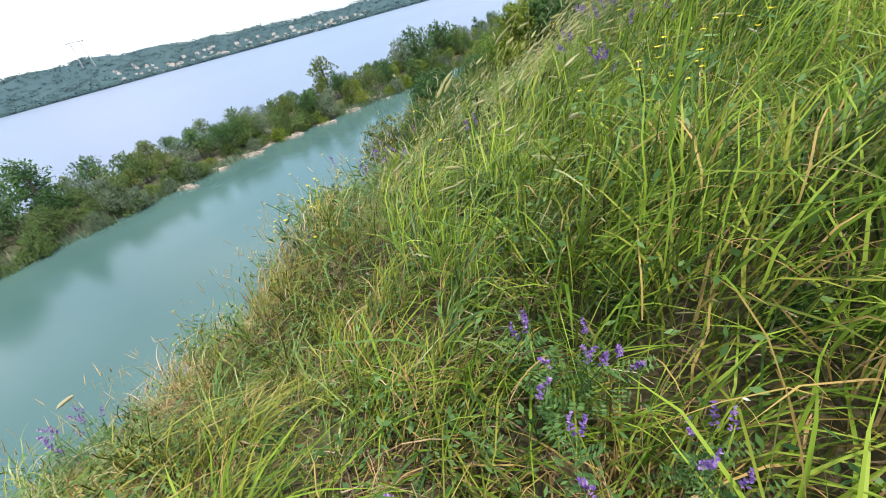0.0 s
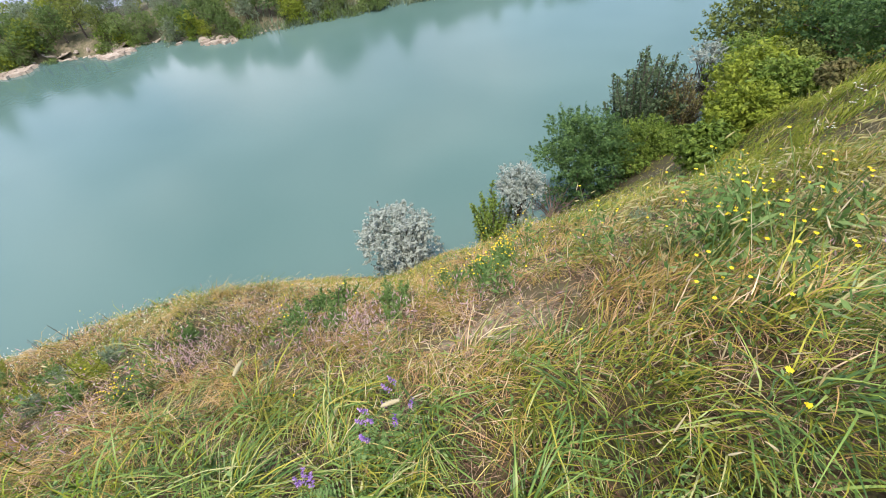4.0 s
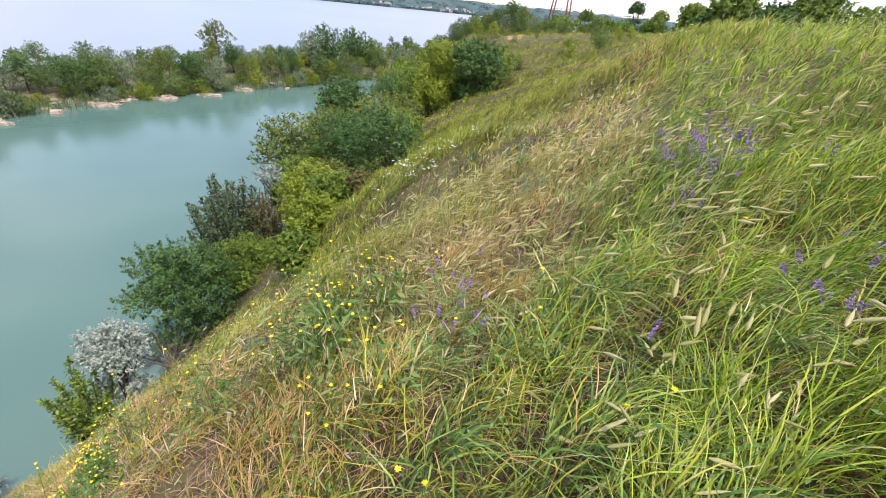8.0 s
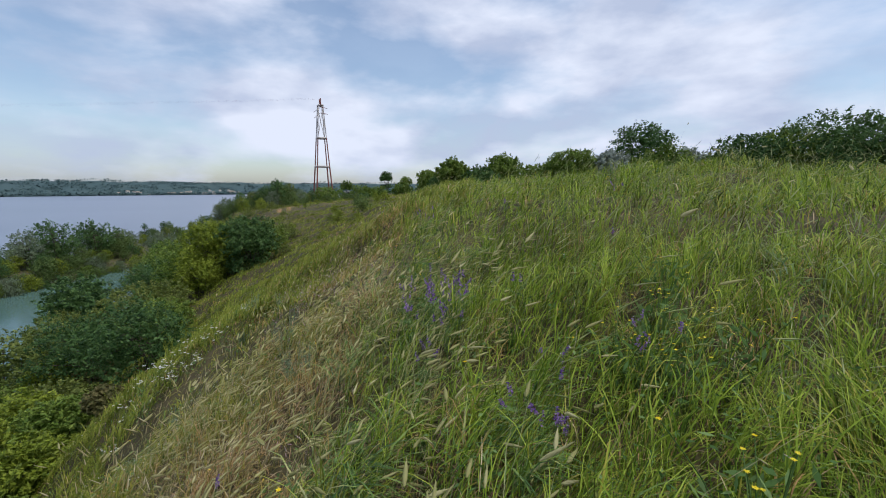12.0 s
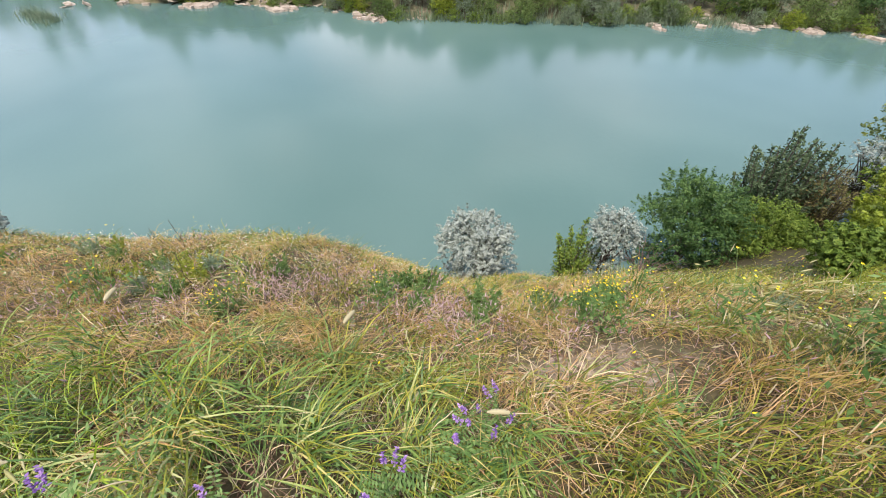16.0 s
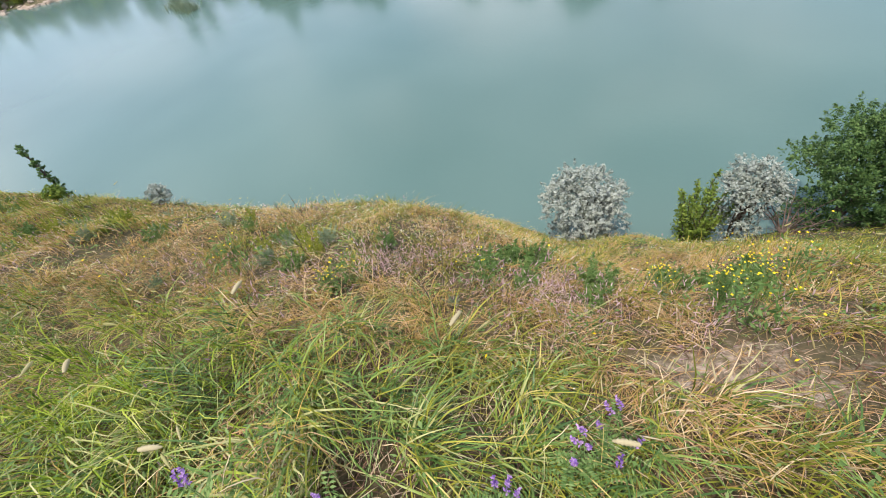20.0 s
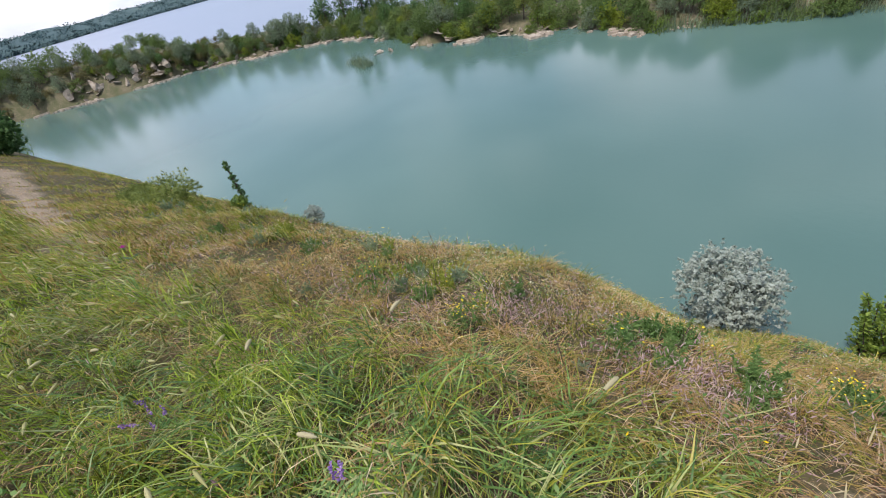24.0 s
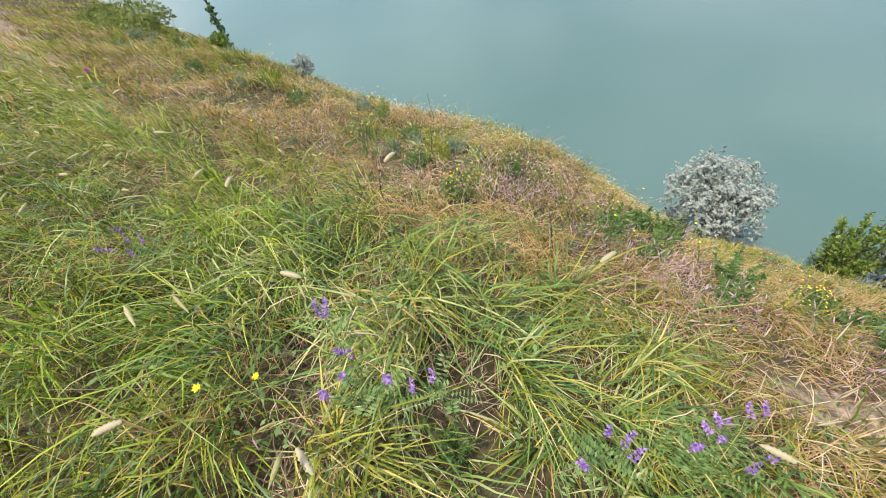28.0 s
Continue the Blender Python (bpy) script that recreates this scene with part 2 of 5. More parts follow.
WORMWOOD = leafy("wormwood_leaves", [(0.0, (0.10, 0.15, 0.08)), (0.5, (0.19, 0.26, 0.15)), (1.0, (0.33, 0.40, 0.26))], 0.6, 0.9)
SEED = leafy("ripe_seed_heads", [(0.0, (0.27, 0.24, 0.095)), (0.5, (0.42, 0.35, 0.18)), (1.0, (0.64, 0.56, 0.37))], 0.6, 0.9)
PURPLE = leafy("violet_petals", [(0.0, (0.10, 0.045, 0.22)), (0.5, (0.21, 0.11, 0.35)), (1.0, (0.48, 0.31, 0.55))], 0.5, 2.0, thin=0.25)
MAUVE = leafy("mauve_plumes", [(0.0, (0.30, 0.18, 0.19)), (0.5, (0.45, 0.30, 0.31)), (1.0, (0.62, 0.47, 0.46))], 0.7, 2.0, thin=0.25)
YELLOW = leafy("yellow_petals", [(0.0, (0.62, 0.40, 0.01)), (0.5, (0.80, 0.58, 0.015)), (1.0, (0.86, 0.74, 0.06))], 0.5, 2.0, thin=0.25)
WHITE = leafy("white_petals", [(0.0, (0.55, 0.56, 0.45)), (1.0, (0.82, 0.82, 0.75))], 0.6, 2.0, thin=0.25)
ROCK = mottled("limestone", [(0.3, (0.15, 0.115, 0.085)), (0.5, (0.32, 0.265, 0.205)), (0.7, (0.50, 0.44, 0.37))], 0.9, 0.9, 0.8, 6.0)
FOX = leafy("cream_seed_heads", [(0.0, (0.32, 0.28, 0.15)), (1.0, (0.50, 0.44, 0.27))], 0.7, 2.0, thin=0.2)
HOARY = leafy("hoary_flower_heads", [(0.0, (0.40, 0.39, 0.27)), (1.0, (0.64, 0.62, 0.47))], 0.7, 1.0, thin=0.2)
RUST = mottled("rusty_red_paint", [(0.3, (0.16, 0.05, 0.04)), (0.7, (0.28, 0.10, 0.08))], 0.8, 0.7)
PALE = mottled("weathered_white_paint", [(0.3, (0.42, 0.38, 0.36)), (0.7, (0.62, 0.58, 0.55))], 0.8, 0.7)
BARK = mottled("bark", [(0.3, (0.05, 0.04, 0.03)), (0.7, (0.14, 0.11, 0.085))], 9, 0.9, 0.5)

# ---- lie of the land ----
LEVEL = -14.0
TURN = radians(4.0)
FAR_X = [-420, -170, -142, -137, -118, -105, -87, -76, -60, -42, -28, -17, -8, 40, 63, 79, 90, 112, 135, 400]
FAR_Y = [0, 14, 28, 33, 48, 65, 72, 77, 75, 64, 64, 62, 58, 58, 51.5, 48, 43, 41, 36, 30]


def smin(a, b, k):
    h = np.clip(0.5 + 0.5 * (b - a) / k, 0, 1)
    return b + (a - b) * h - k * h * (1 - h)


def smooth(a, b, x):
    t = np.clip((x - a) / (b - a), 0, 1)
    return t * t * (3 - 2 * t)


def lumps(x, y, size, seed):
    """Cheap smooth unevenness, about -1 to 1."""
    r = np.random.default_rng(seed)
    out = 0
    for k in range(6):
        a, p = r.uniform(0, 6.283), r.uniform(0, 6.283)
        f = 6.283 / size * r.uniform(0.6, 1.8)
        out = out + np.sin((x * math.cos(a) + y * math.sin(a)) * f + p)
    return out / 3.2


def near_hill(x, y):
    u = x * math.sin(TURN) + y * math.cos(TURN)
    w = 0.12 + 0.46 * np.exp(-((x + 2.1) / 1.3) ** 2) - 0.42 * np.exp(-((x - 0.7) / 1.1) ** 2) + 0.38 * np.clip(x - 6, 0, 90) + 0.12 * np.clip(x - 96, 0, 400)
    tilt = 0.11 * np.clip(x, -22, 8.5)
    steep = 0.40 + 0.15 * smooth(2, 7, x) - 0.45 * smooth(16, 70, x)
    up = np.where(u < 0, 0.95 * (1 - np.exp(np.minimum(u, 0) * steep / 0.95)), -steep * u)
    top = -1.4 + tilt + up - 0.012 * np.clip(u, 0, 60) ** 2 * smooth(30, 8, x)
    bank = -1.03 * (u - w)
    z = smin(top, bank, 0.7) + 0.13 * np.exp(-((x + 0.8) / 1.1) ** 2 - ((y - 0.1) / 0.8) ** 2)
    return np.maximum(z, LEVEL - 3) + 0.07 * lumps(x, y, 2.6, 3) + (0.12 + 0.16 * smooth(5, 10, x)) * lumps(x, y, 7, 4) * smooth(2, 9, np.hypot(x, y))


def strip(x, y):
    """The low tongue of land between the lake and the river."""
    yl = np.interp(x, FAR_X, FAR_Y) + 1.2 * lumps(x, y, 18, 11)
    wide = np.interp(x, [-260, -180, -140, -110, -60, 0, 60, 100, 160], [60, 40, 34, 30, 24, 24, 26, 24, 22])
    high = np.interp(x, [-170, -128, -112, -95, 90, 130], [7.5, 6.5, 3.5, 1.5, 1.4, 3.0])
    inside = np.minimum(y - yl, yl + wide - y)
    islet = 2.9 * np.exp(-((x + 49.5) / 4.2) ** 2 - ((y - 61.2) / 1.7) ** 2) + 2.9 * np.exp(-((x + 41) / 3.0) ** 2 - ((y - 63.4) / 1.4) ** 2)
    return islet + LEVEL - 2.5 + (2.5 + high) * smooth(-4.0, 3.0 + 0.5 * high, inside) + 0.25 * lumps(x, y, 11, 12)


def far_bank(x, y):
    d, a = np.hypot(x, y), np.degrees(np.arctan2(x, y))
    shore = np.interp(a, [-100, -75, -62, -50, -35, 0, 25, 45, 70, 100], [700, 900, 1300, 1500, 1450, 1300, 1150, 1100, 1450, 1700])
    rise = np.interp(a, [-100, -70, -40, -15, 10, 20, 30, 40, 46, 54, 70, 100], [14, 21, 38, 58, 76, 72, 54, 40, 34, 36, 40, 44])
    return LEVEL - 4 + 4.8 * smooth(-25, 5, d - shore) + rise * smooth(0, 420, d - shore) + 5 * lumps(x, y, 260, 21) * smooth(40, 300, d - shore)


def land(x, y):
    return np.maximum(np.maximum(near_hill(x, y), strip(x, y)), far_bank(x, y))


def sheet(name, verts, faces, mat, smooth_shade=True):
    """A mesh from arrays: verts (n, 3), faces (m, 3 or 4)."""
    me = bpy.data.meshes.new(name)
    verts, faces = np.asarray(verts, np.float32), np.asarray(faces, np.int32)
    k = faces.shape[1]
    me.vertices.add(len(verts))
    me.vertices.foreach_set("co", verts.ravel())
    me.loops.add(faces.size)
    me.loops.foreach_set("vertex_index", faces.ravel())
    me.polygons.add(len(faces))
    me.polygons.foreach_set("loop_start", np.arange(0, faces.size, k, dtype=np.int32))
    me.polygons.foreach_set("use_smooth", np.full(len(faces), smooth_shade))
    me.update(calc_edges=True)
    me.materials.append(mat)
    return me


def polar(rmin, rmax, rings, spokes):
    r = np.concatenate([[0], np.geomspace(rmin, rmax, rings)])
    a = np.linspace(0, 2 * np.pi, spokes, endpoint=False)
    rr, aa = np.meshgrid(r, a, indexing="ij")
    i = np.arange(len(r) - 1)[:, None] * spokes
    j = np.arange(spokes)[None]
    nxt = (j + 1) % spokes
    f = np.stack([i + j, i + nxt, i + spokes + nxt, i + spokes + j], -1).reshape(-1, 4)
    return (rr * np.sin(aa)).ravel(), (rr * np.cos(aa)).ravel(), f[:, ::-1]


gx, gy, gf = polar(0.25, 4700, 190, 620)
zone = land(gx, gy)
on_far = far_bank(gx, gy) >= zone - 1e-6
on_strip = (strip(gx, gy) >= zone - 1e-6) & ~on_far
ground_mesh = sheet("ground", np.stack([gx, gy, zone], -1), gf, SOIL)
ground_mesh.materials.append(FLOOR)
ground_mesh.materials.append(HAZY_WOODS)
ground_mesh.materials.append(REDSOIL)
SPOTS = [(1.02, 1.15, 0.62, 0.26), (-0.6, 0.15, 0.3, 0.16)] + [(-7.6 - 1.9 * k, 1.35 + 0.345 * k + 0.15 * math.sin(2.1 * k), 1.7, 0.45 + 0.03 * k) for k in range(15)] + [(16.5, 8.5, 1.2, 1.6), (72, 15.5, 6, 3)]
spot = np.full(len(gx), 9.0)
for cx, cy, sx, sy in SPOTS:
    spot = np.minimum(spot, ((gx - cx) / sx) ** 2 + ((gy - cy) / sy) ** 2 + 0.25 * lumps(gx, gy, 0.5, 14))
worn = np.where((spot < 0.45) & (gx > 40), 3, 0)
ground_mesh.attributes.new("worn", "FLOAT", "POINT").data.foreach_set("value", (np.clip(1.15 - spot, 0, 1) * np.where(gx > 0, 0.6, np.where(gx > -4, 0.3, 0.7))).astype(np.float32))
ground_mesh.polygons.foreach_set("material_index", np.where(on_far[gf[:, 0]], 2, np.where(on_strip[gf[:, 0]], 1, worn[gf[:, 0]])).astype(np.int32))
ground = tagged(new("ground", ground_mesh),
                "steep grassy hillside with bare soil above a lake", "ground", kind="structure")
rx, ry, rf = polar(20, 4700, 40, 90)
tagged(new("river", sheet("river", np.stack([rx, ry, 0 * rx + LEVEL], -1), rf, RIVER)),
       "wide river coloured with the pale lilac-grey reflection of the sky", "river", kind="structure")
lx, ly = np.meshgrid(np.linspace(-165, 135, 61), np.linspace(0, 1, 21), indexing="ij")
near_y = 6 + 0.36 * np.clip(lx - 6, 0, 200) * 0.9
far_y = np.interp(lx, FAR_X, FAR_Y) + 9
ly = near_y + (np.maximum(far_y, near_y + 0.5) - near_y) * ly
ii, jj = np.meshgrid(np.arange(60), np.arange(20), indexing="ij")
lf = np.stack([ii * 21 + jj, (ii + 1) * 21 + jj, (ii + 1) * 21 + jj + 1, ii * 21 + jj + 1], -1).reshape(-1, 4)
tagged(new("lake", sheet("lake", np.stack([lx.ravel(), ly.ravel(), np.full(lx.size, LEVEL + 0.05)], -1), lf, LAKE)),
       "calm green-turquoise flooded quarry lake", "lake", kind="structure")


# ---- plants ----
def quads_at(c, n, t, a, b):
    """Small four-cornered leaves: centre c, half-length a along t, half-width b across."""
    s = np.cross(n, t)
    s /= np.linalg.norm(s, axis=1)[:, None] + 1e-9
    a, b = np.asarray(a)[:, None], np.asarray(b)[:, None]
    v = np.stack([c - t * a, c + s * b - t * a * 0.1, c + t * a, c - s * b - t * a * 0.1], 1).reshape(-1, 3)
    return v, np.arange(len(v)).reshape(-1, 4)


def unit(v):
    return v / (np.linalg.norm(v, axis=-1, keepdims=True) + 1e-9)


def tube(points, radii, sides=6):
    p, r = np.asarray(points, float), np.asarray(radii, float)
    d = unit(np.gradient(p, axis=0))
    ref = np.array([0.31, 0.87, 0.12])
    e1 = unit(np.cross(d, ref))
    e2 = np.cross(d, e1)
    a = np.linspace(0, 2 * np.pi, sides, endpoint=False)
    v = p[:, None] + r[:, None, None] * (np.cos(a)[None, :, None] * e1[:, None] + np.sin(a)[None, :, None] * e2[:, None])
    i, j = np.arange(len(p) - 1)[:, None] * sides, np.arange(sides)[None]
    k = (j + 1) % sides
    return v.reshape(-1, 3), np.stack([i + j, i + k, i + sides + k, i + sides + j], -1).reshape(-1, 4)


def joined(pieces):
    vs, fs, n = [], [], 0
    for v, f in pieces:
        vs.append(v), fs.append(f + n)
        n += len(v)
    return np.concatenate(vs), np.concatenate(fs)


def part(name, data, mat, parent, label=""):
    ob = new(name, sheet(name, *data, mat))
    ob.parent = parent
    if label:
        ob["label"] = label
    return ob


def crown(rng, lobes, count, leaf, lift=0.35):
    """Leaves on short sprays that stand out of each lobe (centre, radii): tufted, with gaps between the sprays and some leaves inside."""
    out_c, out_n, out_t = [], [], []
    total = sum(r[0] * r[1] * r[2] for _, r in lobes)
    for c, r in lobes:
        c, r = np.asarray(c), np.asarray(r)
        k = max(16, int(count * (r[0] * r[1] * r[2]) / total))
        sprays = int(np.clip(k // 15, 7, 36))
        d = unit(rng.normal(size=(sprays, 3)) + [0, 0, 0.25])
        d[:, 2] = np.where(d[:, 2] < -0.6, -d[:, 2], d[:, 2])
        axis = unit(d + [0, 0, lift] + rng.normal(size=d.shape) * 0.22)
        root = c + d * r * rng.uniform(0.55, 0.85, (sprays, 1))
        long = r.mean() * rng.uniform(0.28, 0.58, sprays)
        pick = rng.integers(0, sprays, k)
        s = rng.uniform(0.0, 1.0, k) ** 0.8
        fat = (0.24 * (1.08 - s) * long[pick])[:, None]
        p = root[pick] + axis[pick] * (s * long[pick])[:, None] + rng.normal(size=(k, 3)) * fat
        inner = rng.uniform(size=k) < 0.16
        p[inner] = c + unit(rng.normal(size=(inner.sum(), 3))) * r * rng.uniform(0.2, 0.7, (inner.sum(), 1))
        out_c.append(p)
        out_n.append(unit(0.8 * d[pick] + [0, 0, 0.45] + rng.normal(size=(k, 3)) * 0.5))
        out_t.append(unit(axis[pick] + rng.normal(size=(k, 3)) * 0.75))
    c, n, t = np.concatenate(out_c), np.concatenate(out_n), np.concatenate(out_t)
    t = unit(t - n * (t * n).sum(1, keepdims=True))
    a = leaf * rng.uniform(0.6, 1.35, len(c))
    return quads_at(c, n, t, a, a * rng.uniform(0.36, 0.6, len(c)))


def tree(name, label, seed, height, spread, lobes, count, leaf, mat, category="tree", stems=1, low=0.25, group=""):
    """A tapered trunk (or several stems) with limbs, and a crown of leaves round the limbs' ends."""
    rng = np.random.default_rng(seed)
    top = tagged(new(name), label, category, group)
    pieces, lines, blobs = [], [], []
    for s in range(stems):
        lean = rng.normal(size=2) * (0.10 if stems == 1 else 0.30) * spread
        k = np.linspace(0, 1, 6)[:, None]
        base = np.array([*(rng.normal(size=2) * 0.12 * spread * (stems > 1)), -0.5])
        tip = np.array([*lean, height * 0.82])
        pts = base + (tip - base) * k + rng.normal(size=(6, 3)) * 0.03 * height * k * (1 - k)
        pieces.append(tube(pts, np.linspace(height * 0.026, height * 0.006, 6) / stems ** 0.5 + 0.004))
        lines.append(pts)
    for q in range(lobes):
        pts = lines[q % stems]
        k = low + (0.97 - low) * ((q + rng.uniform(0.2, 0.8)) / lobes) ** 0.85
        at = pts[0] + (pts[-1] - pts[0]) * k
        belly = max(0.42, math.sin(math.pi * min(1, 0.22 + 0.78 * (k - low) / (1 - low))) ** 0.6)
        a = q * 2.4 + rng.uniform(-0.5, 0.5)
        out = np.array([math.cos(a), math.sin(a), 0]) * spread * belly * rng.uniform(0.35, 0.75)
        end = at + out + np.array([0, 0, height * rng.uniform(0.0, 0.08)])
        r = spread * rng.uniform(0.38, 0.60) * (0.6 + 0.4 * belly)
        blobs.append((end, (r, r, r * rng.uniform(0.62, 0.95))))
        pieces.append(tube([at, (at + end) / 2 + [0, 0, -0.02 * height], end], [height * 0.010, height * 0.006, height * 0.003], 5))
    blobs.append((lines[0][-1], (spread * 0.5, spread * 0.5, height * 0.12)))
    part("trunk", joined(pieces), BARK, top)
    part("crown", crown(rng, blobs, count, leaf), mat, top)
    return top


def rooted(x, y, lift=0.0):
    return float(land(np.array([x]), np.array([y]))[0]) + lift


def put(proto, x, y, size=1.0, turn=0.0, lift=0.0):
    return copy_thing(proto, Matrix.LocRotScale((x, y, rooted(x, y, lift)), Euler((0, 0, turn)), Vector((size, size, size * 1.0))))


def bush(name, label, x, y, top, r, mat, seed, leaf, count, stems=4, category="shrub", style="dome", flat=0.95):
    """A shrub whose top is at the given height, rooted on the slope: a dome of lobes on several stems, or a sheaf of leafy shoots."""
    foot = rooted(x, y)
    h = max(top - foot, 1.5 * r)
    rng = np.random.default_rng(seed)
    ob = tagged(new(name), label, category)
    ob.location = (x, y, top - h)
    wood = []
    if style == "shoots":
        cs, ns, ts = [], [], []
        shoots = 8 * stems
        for k in range(shoots):
            a, f = k * 2.4, math.sqrt((k + 0.5) / shoots)
            out = np.array([math.cos(a), math.sin(a), 0.0])
            q = np.linspace(0, 1, 6)[:, None]
            pts = out * r * (0.25 * f + 0.62 * f * q ** 1.2) + np.array([0, 0, 1.0]) * (-0.4 + (h * rng.uniform(0.72, 1.0) * (1.0 - 0.34 * f * f) + 0.4) * q)
            pts[1:-1] += rng.normal(size=(4, 3)) * 0.05 * r
            wood.append(tube(pts, np.linspace(0.030, 0.008, 6) * h / 3, 5))
            m = int(count * 1.5 / shoots)
            s = rng.uniform(max(0.1, 1 - 2.6 * r / h), 1.0, m) * 4.999
            i = s.astype(int)
            at = pts[i] + (pts[i + 1] - pts[i]) * (s - i)[:, None]
            twig = unit(rng.normal(size=(m, 3)) * [1, 1, 0.5] + [0, 0, 0.7])
            reach = r * (0.08 + 0.44 * (1.0 - s / 5)) * rng.uniform(0.15, 1.0, m)
            cs.append(at + twig * reach[:, None])
            ts.append(unit(twig + rng.normal(size=(m, 3)) * 0.5))
            ns.append(unit(np.cross(twig, rng.normal(size=(m, 3))) + out * 0.4 + [0, 0, 0.35]))
        c, n, t = np.concatenate(cs), np.concatenate(ns), np.concatenate(ts)
        a = leaf * rng.uniform(0.55, 1.2, len(c))
        leaves = quads_at(c, n, t, a, a * rng.uniform(0.34, 0.55, len(c)))
    else:
        rz = min(flat * r, 0.55 * h)
        mid = np.array([0, 0, h - rz])
        lobes = []
        for q in range(17):
            z = 1 - 1.55 * (q + 0.5) / 17
            a, w = q * 2.4 + rng.uniform(-0.3, 0.3), math.sqrt(1 - z * z)
            d = np.array([math.cos(a) * w, math.sin(a) * w, z])
            size = r * rng.uniform(0.30, 0.47)
            lobes.append((mid + d * (np.array([r, r, rz]) - 0.8 * size) * rng.uniform(0.86, 1.06), (size, size, size * rng.uniform(0.75, 1.0))))
        lobes.append((mid - [0, 0, 0.1 * rz], (0.5 * r, 0.5 * r, 0.5 * rz)))
        low = max(0.15 * h, mid[2] - 1.25 * rz)
        for q in range(12 if h > 2.6 * r else 6):
            a = q * 1.05 + rng.uniform(-0.3, 0.3)
            lobes.append((np.array([math.cos(a) * 0.5 * r, math.sin(a) * 0.5 * r, low if q < 6 else 0.45 * low]), (0.36 * r, 0.36 * r, 0.34 * r)))
        for q in range(stems):
            end = lobes[(q * 5) % 17][0]
            base = np.array([*(rng.normal(size=2) * 0.08 * r), -0.5])
            kink = base * [0.6, 0.6, 0] + end * [0.35, 0.35, 0.5] + rng.normal(size=3) * 0.05 * h
            wood.append(tube([base, (base + kink) / 2, kink, (kink + end) / 2, end], np.linspace(0.026, 0.006, 5) * h / stems ** 0.5 + 0.004))
            for one in range(3):
                tip = lobes[(q * 5 + 1 + 4 * one) % 17][0]
                wood.append(tube([kink, (kink + tip) / 2 + [0, 0, 0.04 * h], tip], np.array([0.010, 0.006, 0.003]) * h, 5))
        leaves = crown(rng, lobes, int(count * (1.8 if leaf > 0.045 else 1.0)), leaf * (0.74 if leaf > 0.045 else 1.15))
    part("trunk", joined(wood), BARK, ob)
    part("crown", leaves, mat, ob)
    return ob


# shrubs on the bank below the meadow
bush("oleaster_shrub", "round silvery oleaster shrub at the foot of the bank", 1.45, 12.77, -9.75, 1.62, SILVER, 31, 0.042, 30000, flat=0.9)
bush("oleaster_shrub", "silvery oleaster shrub leaning against a dark bush", 6.5, 12.3, -9.1, 1.05, SILVER, 32, 0.04, 12000)
bush("young_ash_shrub", "loose light green shrub with open branches at the bank's foot", 5.35, 12.5, -9.5, 1.15, LEAF, 33, 0.075, 2600, 2, style="shoots")
bush("elder_bush", "dense dark green bush on the bank above the lake", 9.9, 13.2, -8.2, 2.25, DARKLEAF, 34, 0.062, 26000)
bush("elder_bush", "lower green bush beside the dense dark one", 11.9, 12.4, -8.7, 1.7, LEAF, 35, 0.058, 13000)
bush("upright_shrub", "tall grey-green upright shrub with dark twigs", 14.2, 15.2, -6.9, 2.15, UPRIGHT, 36, 0.08, 15000, 6, style="shoots")
bush("upright_shrub", "brownish half-dry upright shrub", 15.3, 14.3, -7.7, 1.2, OLIVE, 37, 0.06, 5000, 6, style="shoots")
bush("maple_shrub", "bright yellow-green shrub on the edge of the slope", 15.9, 12.2, -8.1, 1.35, LIME, 38, 0.075, 9500, 5, style="shoots")
bush("maple_shrub", "yellow-green pointed shrub on the bank", 21.5, 15.0, -6.8, 1.25, LIME, 39, 0.095, 4600, 4, style="shoots")
bush("maple_shrub", "large green shrub leaning over the lake", 22.8, 18.2, -6.5, 2.7, OLIVE2, 40, 0.12, 9000)
bush("oleaster_shrub", "small silver shrub among green ones", 18.3, 16.2, -8.0, 0.95, SILVER, 41, 0.07, 2600)
bush("wild_pear_tree", "dark grey-green tree on the bank", 32.0, 20.4, -5.5, 2.4, DARKLEAF, 42, 0.15, 8000, 2, "tree")
bush("hawthorn_bush", "domed olive-green bush with reddish base", 28.6, 14.6, -5.2, 3.0, OLIVE2, 43, 0.11, 14000, 5)
bush("hawthorn_bush", "dark green bush by the path on the spur", 35.2, 10.3, -1.55, 2.3, DARKLEAF, 44, 0.13, 8000, 5)
bush("maple_shrub", "lime-green bush beside a darker one", 35.9, 13.4, -2.1, 2.35, LIME, 45, 0.13, 7600, 5)
sapling = tree("poplar_sapling", "young dark green columnar poplar at the slope's edge", 46, 1.95, 0.15, 26, 1700, 0.036, DARKLEAF, "tree", 1, 0.2)
sapling.location = (-12.15, 6.5, -5.75)
bush("elm_shrub", "low green shrub on the slope's edge", -13.65, 5.05, -4.0, 1.15, OLIVE2, 47, 0.046, 4600, flat=0.45)
bush("elm_shrub", "small green shrub beside the young poplar", -11.5, 5.95, -4.75, 0.26, LEAF, 49, 0.035, 1200)
bush("elm_shrub", "low green shrub further along the brow", -17.1, 5.55, -4.75, 0.7, OLIVE2, 64, 0.046, 3600, flat=0.5)
bush("oleaster_shrub", "small silvery shrub tip at the slope's edge", -8.1, 5.8, -4.6, 0.26, SILVER, 48, 0.022, 2600, 3)
